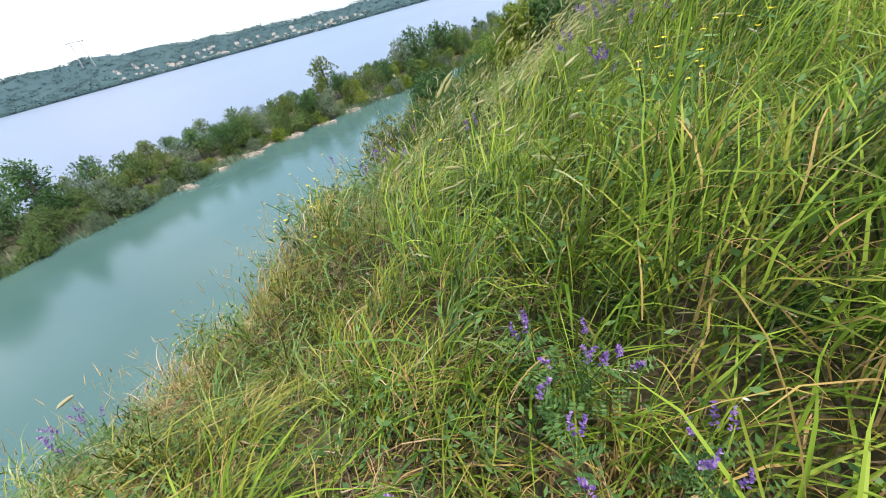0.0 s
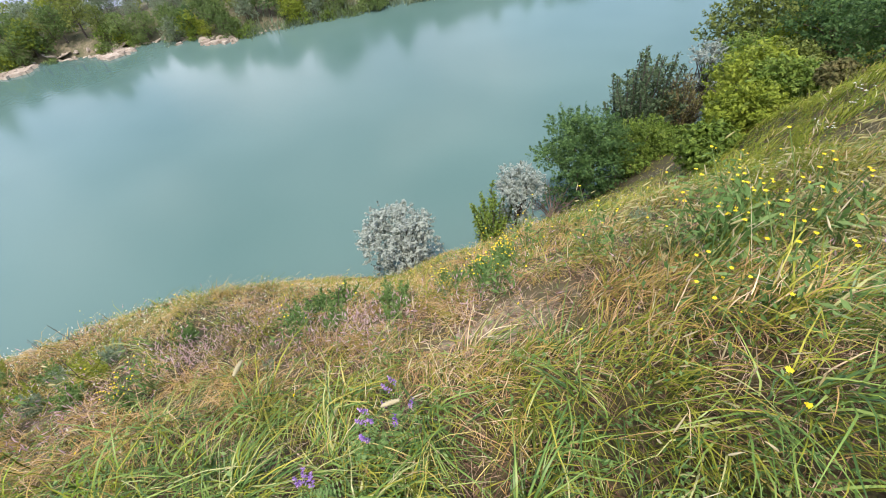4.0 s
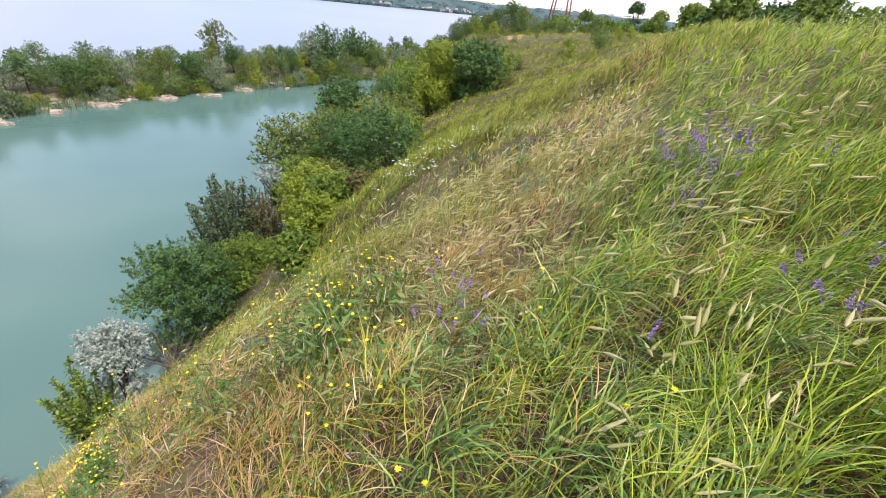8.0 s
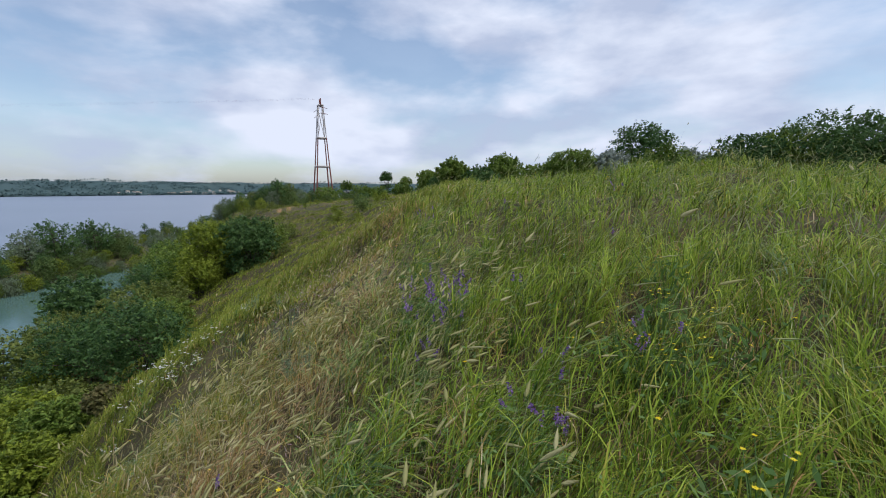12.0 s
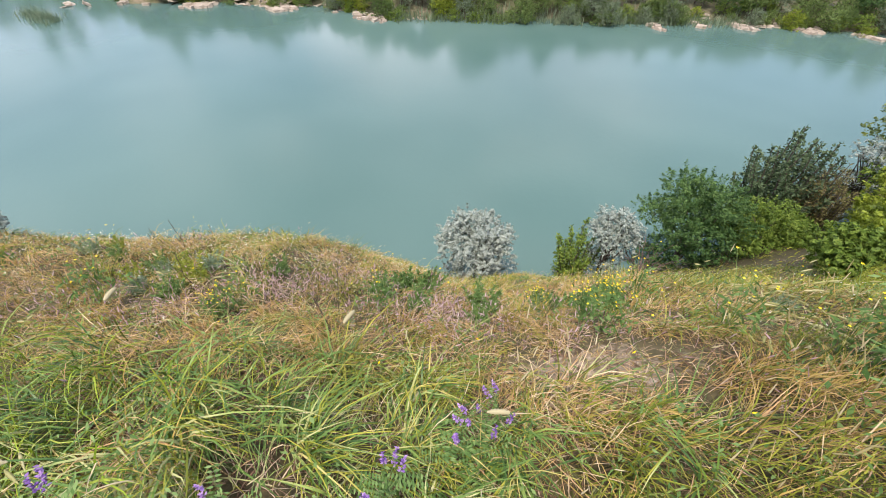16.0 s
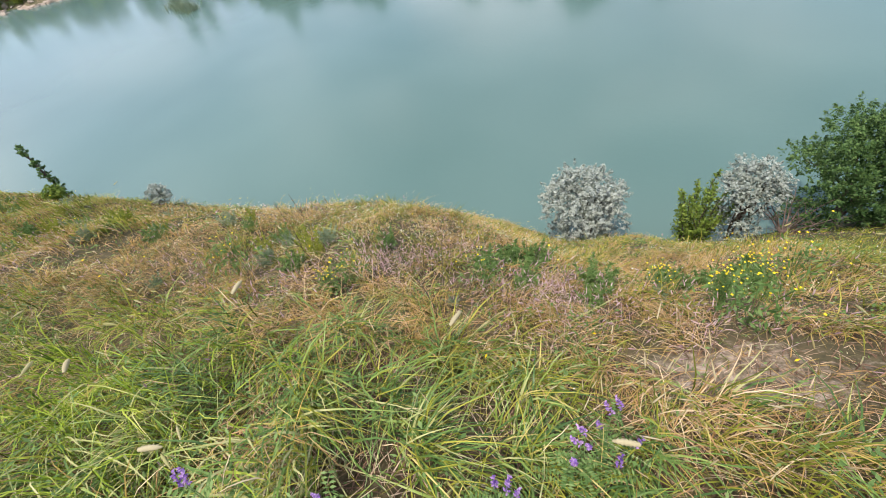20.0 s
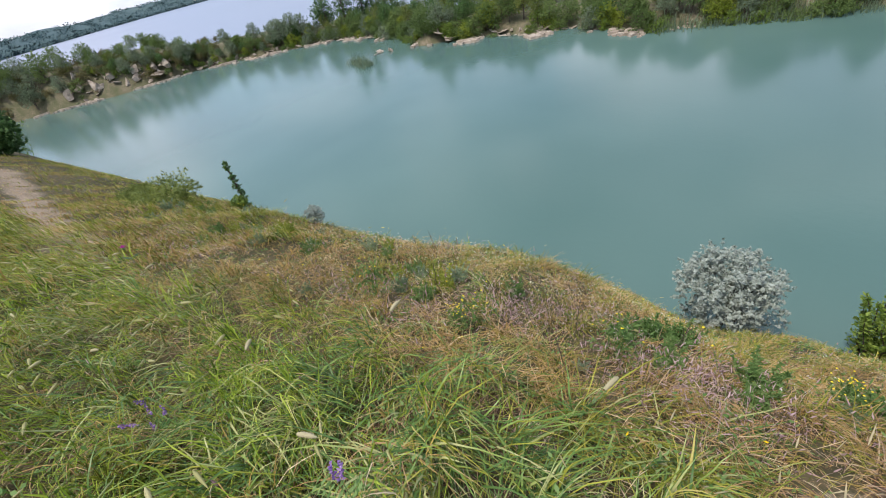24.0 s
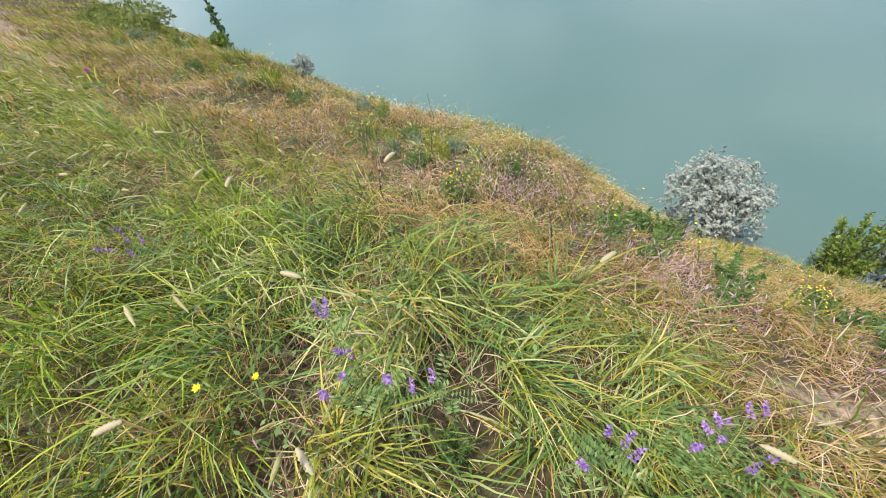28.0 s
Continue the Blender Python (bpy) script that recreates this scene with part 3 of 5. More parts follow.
for k, (x, y, top, r, m) in enumerate([(18.2, 13.4, -8.2, 1.5, OLIVE), (19.3, 15.2, -7.7, 1.7, LEAF), (24.6, 14.6, -6.8, 1.9, LEAF), (25.8, 17.2, -6.3, 2.2, OLIVE2),
                                       (13.0, 12.6, -9.2, 1.2, LEAF), (17.0, 12.2, -8.6, 1.1, LIME), (22.2, 13.0, -7.6, 1.3, OLIVE), (27.0, 18.6, -6.9, 2.3, DARKLEAF),
                                       (18.5, 9.4, -3.9, 2.0, DARKLEAF), (21.6, 13.6, -5.4, 2.1, DARKLEAF), (13.3, 9.7, -5.2, 1.3, LIME), (11.6, 7.5, -4.6, 0.9, LEAF), (9.6, 6.6, -4.5, 0.9, LIME), (11.2, 6.2, -4.2, 0.4, OLIVE), (8.3, 6.3, -5.0, 0.7, LEAF),
                                       (15.2, 10.2, -5.9, 1.4, OLIVE2), (24.0, 11.2, -5.2, 1.6, LEAF), (39.4, 10.5, -2.0, 2.3, LEAF), (40.3, 14.1, -2.6, 2.5, LIME), (34.1, 13.5, -4.3, 1.9, LIME), (38.5, 16.5, -4.6, 2.4, LEAF), (42, 21, -6.0, 2.8, DARKLEAF), (47, 22, -5.6, 2.8, LEAF), (52, 26, -6.6, 3.0, OLIVE2), (58, 27, -6.0, 3.0, LEAF), (64, 30, -6.8, 3.2, DARKLEAF)]):
    bush("bank_shrub", "leafy shrub in the thicket along the steep bank", x, y, top, r, m, 150 + k, 0.055 + 0.0016 * x, 6800, 5)
for k, (x, y, top, r) in enumerate([(-62, 9.5, -2.2, 5.5), (-70, 4, -1.0, 6.0), (-56, 4.5, -2.4, 4.5), (-66, -3, -0.2, 6), (-45, -1.1, -0.1, 4.0), (-45, 2.1, -0.9, 3.6), (-49.5, 6.5, -1.9, 3.4), (-49, 9.3, -3.1, 2.6), (-37, -3.2, -0.9, 2.4), (-41, 4.6, -2.2, 2.2), (-52, -6, 0.8, 4.5)]):
    bush("elm_tree", "green scrubby tree at the far end of the meadow", x, y, top, r, (LEAF, DARKLEAF, OLIVE2)[k % 3], 50 + k, 0.19, 7000, 3, "tree")

# trees on the plateau behind the crest
for k, (x, y, top, r, m) in enumerate([
        (42.4, -6.9, 3.5, 1.7, LEAF), (43.3, -12.2, 4.0, 2.2, LEAF), (39.2, -17.7, 4.25, 2.4, LEAF), (37.7, -20.8, 4.1, 1.9, SILVER),
        (39.8, -25.1, 6.9, 3.3, DARKLEAF), (35.4, -24.4, 4.1, 2.5, LEAF), (35.8, -27.2, 4.0, 2.5, SILVER), (31.8, -29.0, 4.9, 2.8, DARKLEAF),
        (31.2, -32.3, 5.3, 3.1, LEAF), (29.5, -33.9, 6.5, 4.0, DARKLEAF), (29.1, -36.8, 5.9, 3.2, DARKLEAF), (26.5, -39, 6.3, 4, LEAF),
        (41.5, -9.4, 2.6, 2.2, DARKLEAF), (41, -14.8, 2.9, 2.4, LEAF), (39, -19.4, 3.0, 2.2, LEAF), (37.2, -22.8, 3.2, 2.3, LEAF), (36.5, -25.8, 3.4, 2.6, DARKLEAF), (33.8, -28, 3.4, 2.5, LEAF), (31.5, -30.6, 3.8, 2.6, LEAF), (46, -10.5, 2.5, 2.2, LEAF), (50, -7, 2.2, 2.0, DARKLEAF), (56, -7.5, 2.3, 2.0, LEAF),
        (60.6, -6.3, 3.3, 1.8, LEAF), (52, -9, 3.2, 2.0, LEAF), (48, -20, 4.0, 2.6, LEAF), (22, -42, 6.2, 4, DARKLEAF), (15, -46, 5.8, 4.2, LEAF)]):
    bush("plateau_tree", "leafy green tree behind the grassy crest", x, y, top, r, m, 70 + k, 0.15, 8200, 3, "tree")
for k, (x, y, top, r, m) in enumerate([
        (137.9, -0.4, 6.2, 2.3, DARKLEAF), (120.8, -5.8, 4.1, 1.8, LEAF), (75.8, 3.3, -0.2, 1.9, DARKLEAF), (150.3, 13.1, 3.8, 2.5, LEAF),
        (130, 15.4, 1.4, 4.2, LEAF), (122, 31, 0.2, 3.3, DARKLEAF), (119.5, 39, -2.9, 4.2, DARKLEAF), (118, 26.5, -1.5, 2.4, LEAF),
        (140, 8, 2.2, 3.4, LEAF), (128, 2, 1.6, 3.0, LEAF), (110, 4, 1.2, 2.6, LEAF), (100, -4, 2.2, 2.6, LEAF), (160, 22, 1.8, 4, LEAF),
        (146, 30, 0.3, 4, DARKLEAF), (134, 40, -1.5, 4, LEAF), (92, -9, 2.8, 2.4, LEAF), (82, -12, 3.2, 2.6, DARKLEAF), (71, -13, 3.2, 2.3, LEAF)]):
    bush("spur_tree", "green tree on the spur below the pylon", x, y, top, r, m, 100 + k, 0.30, 2400, 2, "tree")

# trees of the tongue of land
protos = [
    tree("willow_tree", "rounded green willow on the low bank", 1, 7.0, 3.2, 19, 4600, 0.155, TREELEAF),
    tree("poplar_tree", "tall dark green poplar with narrow crown", 2, 11, 2.5, 20, 4400, 0.165, DARKLEAF, low=0.12),
    tree("ash_tree", "bright yellow-green young tree on the bank", 3, 6.2, 2.8, 16, 4000, 0.145, LIME),
    tree("oleaster_tree", "silvery grey-green oleaster tree on the bank", 4, 7.0, 3.2, 18, 4800, 0.14, GREYLEAF, stems=2),
    tree("elm_tree", "dark green broad elm on the bank", 5, 8.2, 3.7, 21, 5200, 0.165, DARKLEAF),
    tree("willow_shrub", "low dense green shrub at the water", 6, 3.4, 2.6, 13, 2600, 0.13, TREELEAF, "shrub", 3, 0.05),
    tree("dry_shrub", "brownish green shrub on the rocky bank", 7, 2.6, 2.2, 12, 2300, 0.12, OLIVE, "shrub", 4, 0.05),
    tree("poplar_tree", "light olive-green tree with loose crown", 8, 8.0, 3.0, 18, 4300, 0.15, OLIVE2),
    tree("thorn_bush", "rounded mid-green thorn bush on the bank", 9, 3.2, 2.5, 13, 2600, 0.13, LEAF, "shrub", 3, 0.05),
    tree("scrub_bush", "low yellow-green scrub on the spur", 10, 2.8, 2.3, 12, 2200, 0.12, OLIVE2, "shrub", 4, 0.05),
]
# gaps in the thicket
OPEN = [(-27, 2.6), (-18, 1.8), (-4, 1.5), (33, 1.2), (59, 1.0), (-117, 6)]
rng = np.random.default_rng(20)
for row, (near, far, step) in enumerate([(-1.4, 0.6, 1.2), (0.3, 2.4, 1.6), (1.5, 4.5, 1.9), (5, 9, 2.3), (9.5, 14, 4.0), (14, 20, 5.2)]):
    x = -126.0
    while x < 172:
        x += step * rng.uniform(0.7, 1.3)
        yl = float(np.interp(x, FAR_X, FAR_Y)) + rng.uniform(near, far)
        if row == 0 and any(a < x < c for a, c in ((-118, -60), (-44, -12), (24, 40))):
            yl += 1.1
        if row < 2 and any(abs(x - c) < w for c, w in OPEN):
            continue
        if x < -86 and row > 4:
            continue
        kind = int(rng.choice([5, 8, 0, 2, 3], p=[.38, .32, .12, .1, .08])) if row < 2 else int(rng.choice([0, 1, 2, 3, 4, 5, 7], p=[.31, .04, .09, .17, .17, .08, .14]))
        size = rng.uniform(0.45, 0.82) * (0.85 if -45 < x < -22 else 0.70 if x < -45 else 0.73 if x < 70 else 0.76) * (0.62 if x < -88 else 1) * (0.9 if kind == 1 else 1)
        put(protos[kind], x, yl, size, rng.uniform(0, 6.28), -0.1)
for k, p in enumerate(protos):
    p.location = (-66 + 18 * k, float(np.interp(-66 + 18 * k, FAR_X, FAR_Y)) + 11, rooted(-66 + 18 * k, float(np.interp(-66 + 18 * k, FAR_X, FAR_Y)) + 11))
for x, y, size, kind in [(75.6, 56.7, 0.95, 3), (80.2, 55.4, 1.0, 4), (86.2, 52.8, 0.95, 4), (90.2, 51.3, 0.8, 0), (13.0, 64.9, 0.66, 1), (4.8, 63.0, 0.9, 3), (100.3, 70.4, 0.75, 4), (92, 57, 0.7, 4), (88, 62, 0.65, 3), (-75, 83, 1.15, 1), (-70, 84, 1.05, 1), (-80, 82, 0.9, 4), (13.6, 70.8, 0.95, 4), (2.5, 62, 1.05, 3)]:
    put(protos[kind], x, y, size, x, -0.1)
for k in range(120):
    x, y = rng.uniform(-185, -112), rng.uniform(2, 34)
    y += float(np.interp(x, FAR_X, FAR_Y))
    put(protos[int(rng.choice([8, 6, 6, 0]))], x, y, rng.uniform(0.5, 0.9), k, -0.1)
for k in range(130):
    x = rng.uniform(-150, -84)
    put(protos[int(rng.choice([6, 6, 5, 3]))], x, float(np.interp(x, FAR_X, FAR_Y)) + rng.uniform(0.5, 9), rng.uniform(0.45, 0.85), k, -0.1)


for k in range(150):
    x = rng.uniform(34, 150)
    y = 0.38 * (x - 6) * rng.uniform(0.05, 1.02) + rng.normal(0, 1.0)
    put(protos[int(rng.choice([9, 9, 9, 2, 0]))], x, y, rng.uniform(0.2, 0.55) * (0.6 if y < 0.2 * x else 1.0), k, -0.15)


for k in range(110):
    x = rng.uniform(88, 225)
    w = 0.12 + 0.38 * min(x - 6, 90) + 0.12 * max(x - 96, 0)
    put(protos[int(rng.choice([0, 3, 4, 7, 9]))], x, w * rng.uniform(0.62, 1.02), rng.uniform(0.4, 0.75), k, -0.1)

# rocks of the old quarry along the water
def rock(seed, size, label="pale weathered limestone block at the water's edge"):
    rng = np.random.default_rng(seed)
    bm = bmesh.new()
    bmesh.ops.create_icosphere(bm, subdivisions=3, radius=1.0)
    cuts = [(unit(rng.normal(size=3)), rng.uniform(0.38, 0.75)) for _ in range(11)]
    for v in bm.verts:
        p = np.array(v.co)
        for n, d in cuts:
            over = p @ n - d
            if over > 0:
                p = p - n * over
        v.co = (p + rng.normal(size=3) * 0.025) * size
    me = bpy.data.meshes.new("shore_rock")
    bm.to_mesh(me)
    bm.free()
    me.materials.append(ROCK)
    return tagged(new("shore_rock", me), label, "rock", "rocks along the shore")


stones = [rock(301, (1.5, 1.0, 0.7)), rock(302, (1.0, 0.9, 0.8)), rock(303, (2.4, 1.2, 0.8))]
spots = []
for x0, x1, n, off in [(-128, -112, 34, 2.0), (-118, -60, 84, 0.3), (-44, -12, 66, 0.3), (24, 40, 32, 0.3), (86, 108, 14, 0.4), (-6, 2, 5, 0.3), (56, 62, 8, 0.2)]:
    for k in range(n):
        x = rng.uniform(x0, x1)
        y = float(np.interp(x, FAR_X, FAR_Y))
        y += 1.2 * float(lumps(x, y, 18, 11))
        spots.append((x, y + off + rng.uniform(-0.5, 0.8) * (4.0 if x < -112 else 1.0)))
for k in range(6):
    spots.append((-52 + rng.uniform(0, 6), 60.4 + rng.uniform(0, 1.5)))
for k, (x, y) in enumerate(spots):
    z = max(rooted(x, y), LEVEL - 0.1)
    m = Matrix.LocRotScale((x, y, z + 0.1), Euler((rng.uniform(-0.3, 0.3), rng.uniform(-0.3, 0.3), rng.uniform(0, 6))), Vector([rng.uniform(0.4, 0.9) * (1.35 if -118 < x < -60 else 1.0)] * 2 + [rng.uniform(0.3, 0.8)]))
    if k < 3:
        stones[k].matrix_basis = m
    else:
        copy_thing(stones[k % 3], m)

# broken limestone along the waterline, too small to pick apart
x = np.concatenate([rng.uniform(-131, -56, 2300), rng.uniform(-44, -8, 800), rng.uniform(24, 62, 400)])
x = x[lumps(x, 0 * x, 8, 17) + 0.5 * lumps(x, 0 * x, 2.5, 18) + 0.5 * smooth(-100, -125, x) > rng.uniform(0.1, 0.9, len(x))]
n = len(x)
y = np.interp(x, FAR_X, FAR_Y)
y = y + 1.2 * lumps(x, y, 18, 11) + rng.uniform(-2.2, -0.1, n) - np.where(rng.uniform(size=n) < 0.35, 0.0, 0.6)
c = np.stack([x, y, np.maximum(land(x, y), LEVEL - 0.05) + 0.12], -1)
box = np.array([(-1, -1, -1), (1, -1, -1), (1, 1, -1), (-1, 1, -1), (-0.8, -0.7, 1), (0.7, -0.8, 1), (0.8, 0.7, 1), (-0.7, 0.8, 1)], float)
size = rng.uniform(0.12, 0.6, (n, 1, 1)) ** 1.2 * np.array([1.3, 0.8, 0.6])
turn = rng.uniform(0, 6.283, n)
v = box[None] * size * rng.uniform(0.7, 1.2, (n, 8, 3))
v = np.stack([v[..., 0] * np.cos(turn)[:, None] - v[..., 1] * np.sin(turn)[:, None], v[..., 0] * np.sin(turn)[:, None] + v[..., 1] * np.cos(turn)[:, None], v[..., 2]], -1) + c[:, None]
f = (np.arange(n) * 8)[:, None, None] + np.array([(0, 1, 5, 4), (1, 2, 6, 5), (2, 3, 7, 6), (3, 0, 4, 7), (4, 5, 6, 7)])[None]
tagged(new("shore_rubble", sheet("shore_rubble", v.reshape(-1, 3), f.reshape(-1, 4), ROCK, False)), "pale broken limestone rubble along the waterline", "rubble", kind="stuff")

cliff = rock(304, (4.2, 2.6, 2.6), "large pale rock face of the old quarry")
for k in range(22):
    x = -127 + 1.1 * k + rng.uniform(-1, 1) if k < 14 else -104 + 5 * (k - 14)
    y = float(np.interp(x, FAR_X, FAR_Y)) + rng.uniform(0.6, 4.0 if k < 14 else 1.4)
    m = Matrix.LocRotScale((x, y, rooted(x, y) + 0.2), Euler((rng.uniform(-0.3, 0.3), rng.uniform(-0.3, 0.3), rng.uniform(0, 6))), Vector([rng.uniform(0.45, 0.8) * (1 if k < 14 else 0.5)] * 3))
    if k == 0:
        cliff.matrix_basis = m
    else:
        copy_thing(cliff, m)

# steel tower of the power line, on the spur
tower = tagged(new("power_pylon"), "tall red and white steel tower of a power line", "pylon")
tower.location = (241.3, 34.0, rooted(241.3, 34.0))
tower.rotation_euler = (0, 0, 0.35)
rise = 46.6 - rooted(241.3, 34.0) - 1.5
half = lambda z: 4.6 - 3.4 * min(z / rise, 1.0) ** 0.9  # noqa: E731


def bar(name, a, b, r, mat, parent, sides=4):
    return part(name, tube([a, (np.asarray(a) + np.asarray(b)) / 2, b], [r, r, r], sides), mat, parent)


levels = [0.0, 0.10, 0.37, 0.665, 1.0]
for sx, sy in ((1, 1), (1, -1), (-1, 1), (-1, -1)):
    for k in range(4):
        za, zb = levels[k] * rise, levels[k + 1] * rise
        bar("leg", (sx * half(za), sy * half(za), za), (sx * half(zb), sy * half(zb), zb), 0.42 - 0.06 * k, RUST if k < 3 else PALE, tower)
for k, q in enumerate(levels[1:]):
    z, w = q * rise, half(q * rise)
    for a, b in (((-w, -w), (w, -w)), ((w, -w), (w, w)), ((w, w), (-w, w)), ((-w, w), (-w, -w))):
        bar("belt", (*a, z), (*b, z), 0.45, RUST if k == 0 else PALE, tower)
        if k == 2:
            bar("brace", (*a, z), (b[0] * 0.45, b[1] * 0.45, z + 0.3 * rise), 0.16, PALE, tower)
for s in (-1, 1):
    bar("peak", (s * 1.4, 0, rise), (s * 1.4, 0, rise + 3.4), 0.28, RUST, tower)
    for z in (rise - 1.0, rise - 4.0):
        bar("insulator", (s * 1.0, 0, z), (s * 7.5, s * 2.0, z - 1.6), 0.15, RUST, tower)
far = tagged(new("power_pylon"), "portal-shaped steel tower on the far bank", "pylon")
far.location = (512, 1356, rooted(512, 1356))
far.rotation_euler = (0, 0, -0.36)
tall = 96 - rooted(512, 1356)
for s in (-1, 1):
    bar("leg", (s * 13, 0, 0), (s * 10, 0, tall), 1.0, PALE, far)
    bar("strut", (s * 10, 0, tall - 9), (s * 19, 0, tall), 0.8, PALE, far)
bar("crossarm", (-20, 0, tall), (20, 0, tall), 1.0, PALE, far)
for s in (-1, 0, 1):
    k = np.linspace(0, 1, 40)[:, None]
    a, b = np.array([241.3 + s * 1.2, 34.0, 48.5]), np.array([512 + s * 14, 1356, 94.0])
    line = a + (b - a) * k - np.array([0, 0, 1.0]) * 45 * 4 * k * (1 - k) * 0.35
    tagged(new("power_line", sheet("power_line", *tube(line, np.full(40, 0.008), 4), RUST)), "thin power line cable sagging over the river", "cable", "cables of the power line")

# the far bank: woods and a village
rng = np.random.default_rng(41)


def on_far_bank(n, a0, a1, d0, d1):
    a = rng.uniform(a0, a1, n)
    q = np.radians(a)
    shore = np.interp(a, [-100, -75, -62, -50, -35, 0, 25, 45, 70, 100], [700, 900, 1300, 1500, 1450, 1300, 1150, 1100, 1450, 1700])
    r = shore + rng.uniform(d0, d1, n)
    x, y = r * np.sin(q), r * np.cos(q)
    return np.stack([x, y, land(x, y)], -1)


p = np.concatenate([on_far_bank(2600, -100, 100, -4, 40), on_far_bank(4200, -100, 100, 30, 430)])
k = np.repeat(np.arange(len(p)), 15)
c = p[k] + rng.normal(size=(len(k), 3)) * [4.5, 4.5, 1.6] + [0, 0, 2.6]
n = unit(rng.normal(size=(len(k), 3)) * 0.5 + [0, -0.5, 1.2])
a = rng.uniform(1.2, 3.0, len(k))
tagged(new("far_woods", sheet("far_woods", *quads_at(c, n, unit(np.cross(n, rng.normal(size=n.shape))), a, a * 0.7), HAZY_LEAF)), "woods along the far bank of the river", "woods", kind="stuff")
p = np.concatenate([on_far_bank(90, 22, 50, 20, 190), on_far_bank(70, 60, 86, 15, 120), on_far_bank(30, -60, -20, 5, 60)])
walls, roofs = [], []
for x, y, z in p:
    w, d, h, t = rng.uniform(3, 5.5), rng.uniform(2.5, 4), rng.uniform(2.5, 4.5), rng.uniform(0, 3.14)
    q = np.array([[-w, -d], [w, -d], [w, d], [-w, d]]) @ np.array([[math.cos(t), math.sin(t)], [-math.sin(t), math.cos(t)]]) + [x, y]
    lo, hi = np.column_stack([q, np.full(4, z - 1)]), np.column_stack([q, np.full(4, z + h)])
    walls.append((np.concatenate([lo, hi]), np.array([(0, 1, 5, 4), (1, 2, 6, 5), (2, 3, 7, 6), (3, 0, 4, 7)])))
    ra, rb = (hi[0] + hi[3]) / 2 + [0, 0, 2.4], (hi[1] + hi[2]) / 2 + [0, 0, 2.4]
    roofs.append((np.array([*hi, ra, rb]), np.array([(0, 1, 5, 4), (2, 3, 4, 5), (1, 2, 5, 5), (3, 0, 4, 4)])[:2]))
village = tagged(new("village_houses", sheet("village_houses", *joined(walls), PALE, False)), "small pale houses of a village across the river", "houses", kind="stuff")
part("roofs", joined(roofs), ROCK, village)


# ---- meadow ----
def blades(base, az, h, bend, w, seg, twist=0.5):
    """Curved tapering blades as strips: each an island of its own."""
    n = len(base)
    s = np.linspace(0, 1, seg + 1)
    d = np.stack([np.cos(az), np.sin(az)], -1)
    side_az = az + np.pi / 2 + RNG.normal(0, twist, n)
    side = np.stack([np.cos(side_az), np.sin(side_az), np.zeros(n)], -1)
    out = 0.85 * h[:, None] * bend[:, None] * s[None] ** 1.6
    upz = h[:, None] * (s[None] - 0.5 * np.minimum(bend, 1.7)[:, None] * s[None] ** 2.4)
    mid = base[:, None, :] + np.concatenate([out[..., None] * d[:, None, :], upz[..., None]], -1)
    mid = mid + RNG.normal(0, 0.04, mid.shape) * h[:, None, None] * (s * (1.3 - s))[None, :, None] * [1, 1, 0.6]
    wide = w[:, None] * np.array([0.75, 1.0, 0.85, 0.6, 0.4, 0.3][:seg])[None] * 0.5
    v = np.empty((n, 2 * seg + 1, 3))
    v[:, 0:2 * seg:2] = mid[:, :seg] - side[:, None] * wide[..., None]
    v[:, 1:2 * seg:2] = mid[:, :seg] + side[:, None] * wide[..., None]
    v[:, -1] = mid[:, -1]
    tri = []
    for k in range(seg - 1):
        a = 2 * k
        tri += [(a, a + 1, a + 3), (a, a + 3, a + 2)]
    tri.append((2 * seg - 2, 2 * seg - 1, 2 * seg))
    f = (np.arange(n) * (2 * seg + 1))[:, None, None] + np.array(tri)[None]
    return v.reshape(-1, 3), f.reshape(-1, 3)


def spread(n, r0, r1, a0=-112, a1=152):
    """Places on the meadow round the standing point, none in the water."""
    r = np.sqrt(RNG.uniform(r0 ** 2, r1 ** 2, n))
    if r1 <= 6:
        a0, a1 = -180, 180
    a = np.radians(RNG.uniform(a0, a1, n))
    x, y = 0.4 + r * np.sin(a), -0.2 + r * np.cos(a)
    z = land(x, y)
    ok = z > LEVEL + 0.6
    return np.stack([x, y, z - 0.02], -1)[ok]


def across(p):
    return p[:, 0] * math.sin(TURN) + p[:, 1] * math.cos(TURN)


def bare(p):
    """Trodden and bare spots: 1 in their middle."""
    out = np.zeros(len(p))
    for cx, cy, rx_, ry_ in SPOTS:
        q = ((p[:, 0] - cx) / rx_) ** 2 + ((p[:, 1] - cy) / ry_) ** 2
        out = np.maximum(out, np.clip(1.1 - q, 0, 1) * (0.6 if cx > -3 else 0.5))
    return out


def edge_line(x):
    """How far from the standing line the green meadow gives way to dry grass."""
    return np.interp(x, [-60, -3, 0.3, 1.2, 1.7, 2.4, 3, 60], [1.5, 1.15, 0.9, 0.75, 0.68, 0.15, -0.05, -0.1])


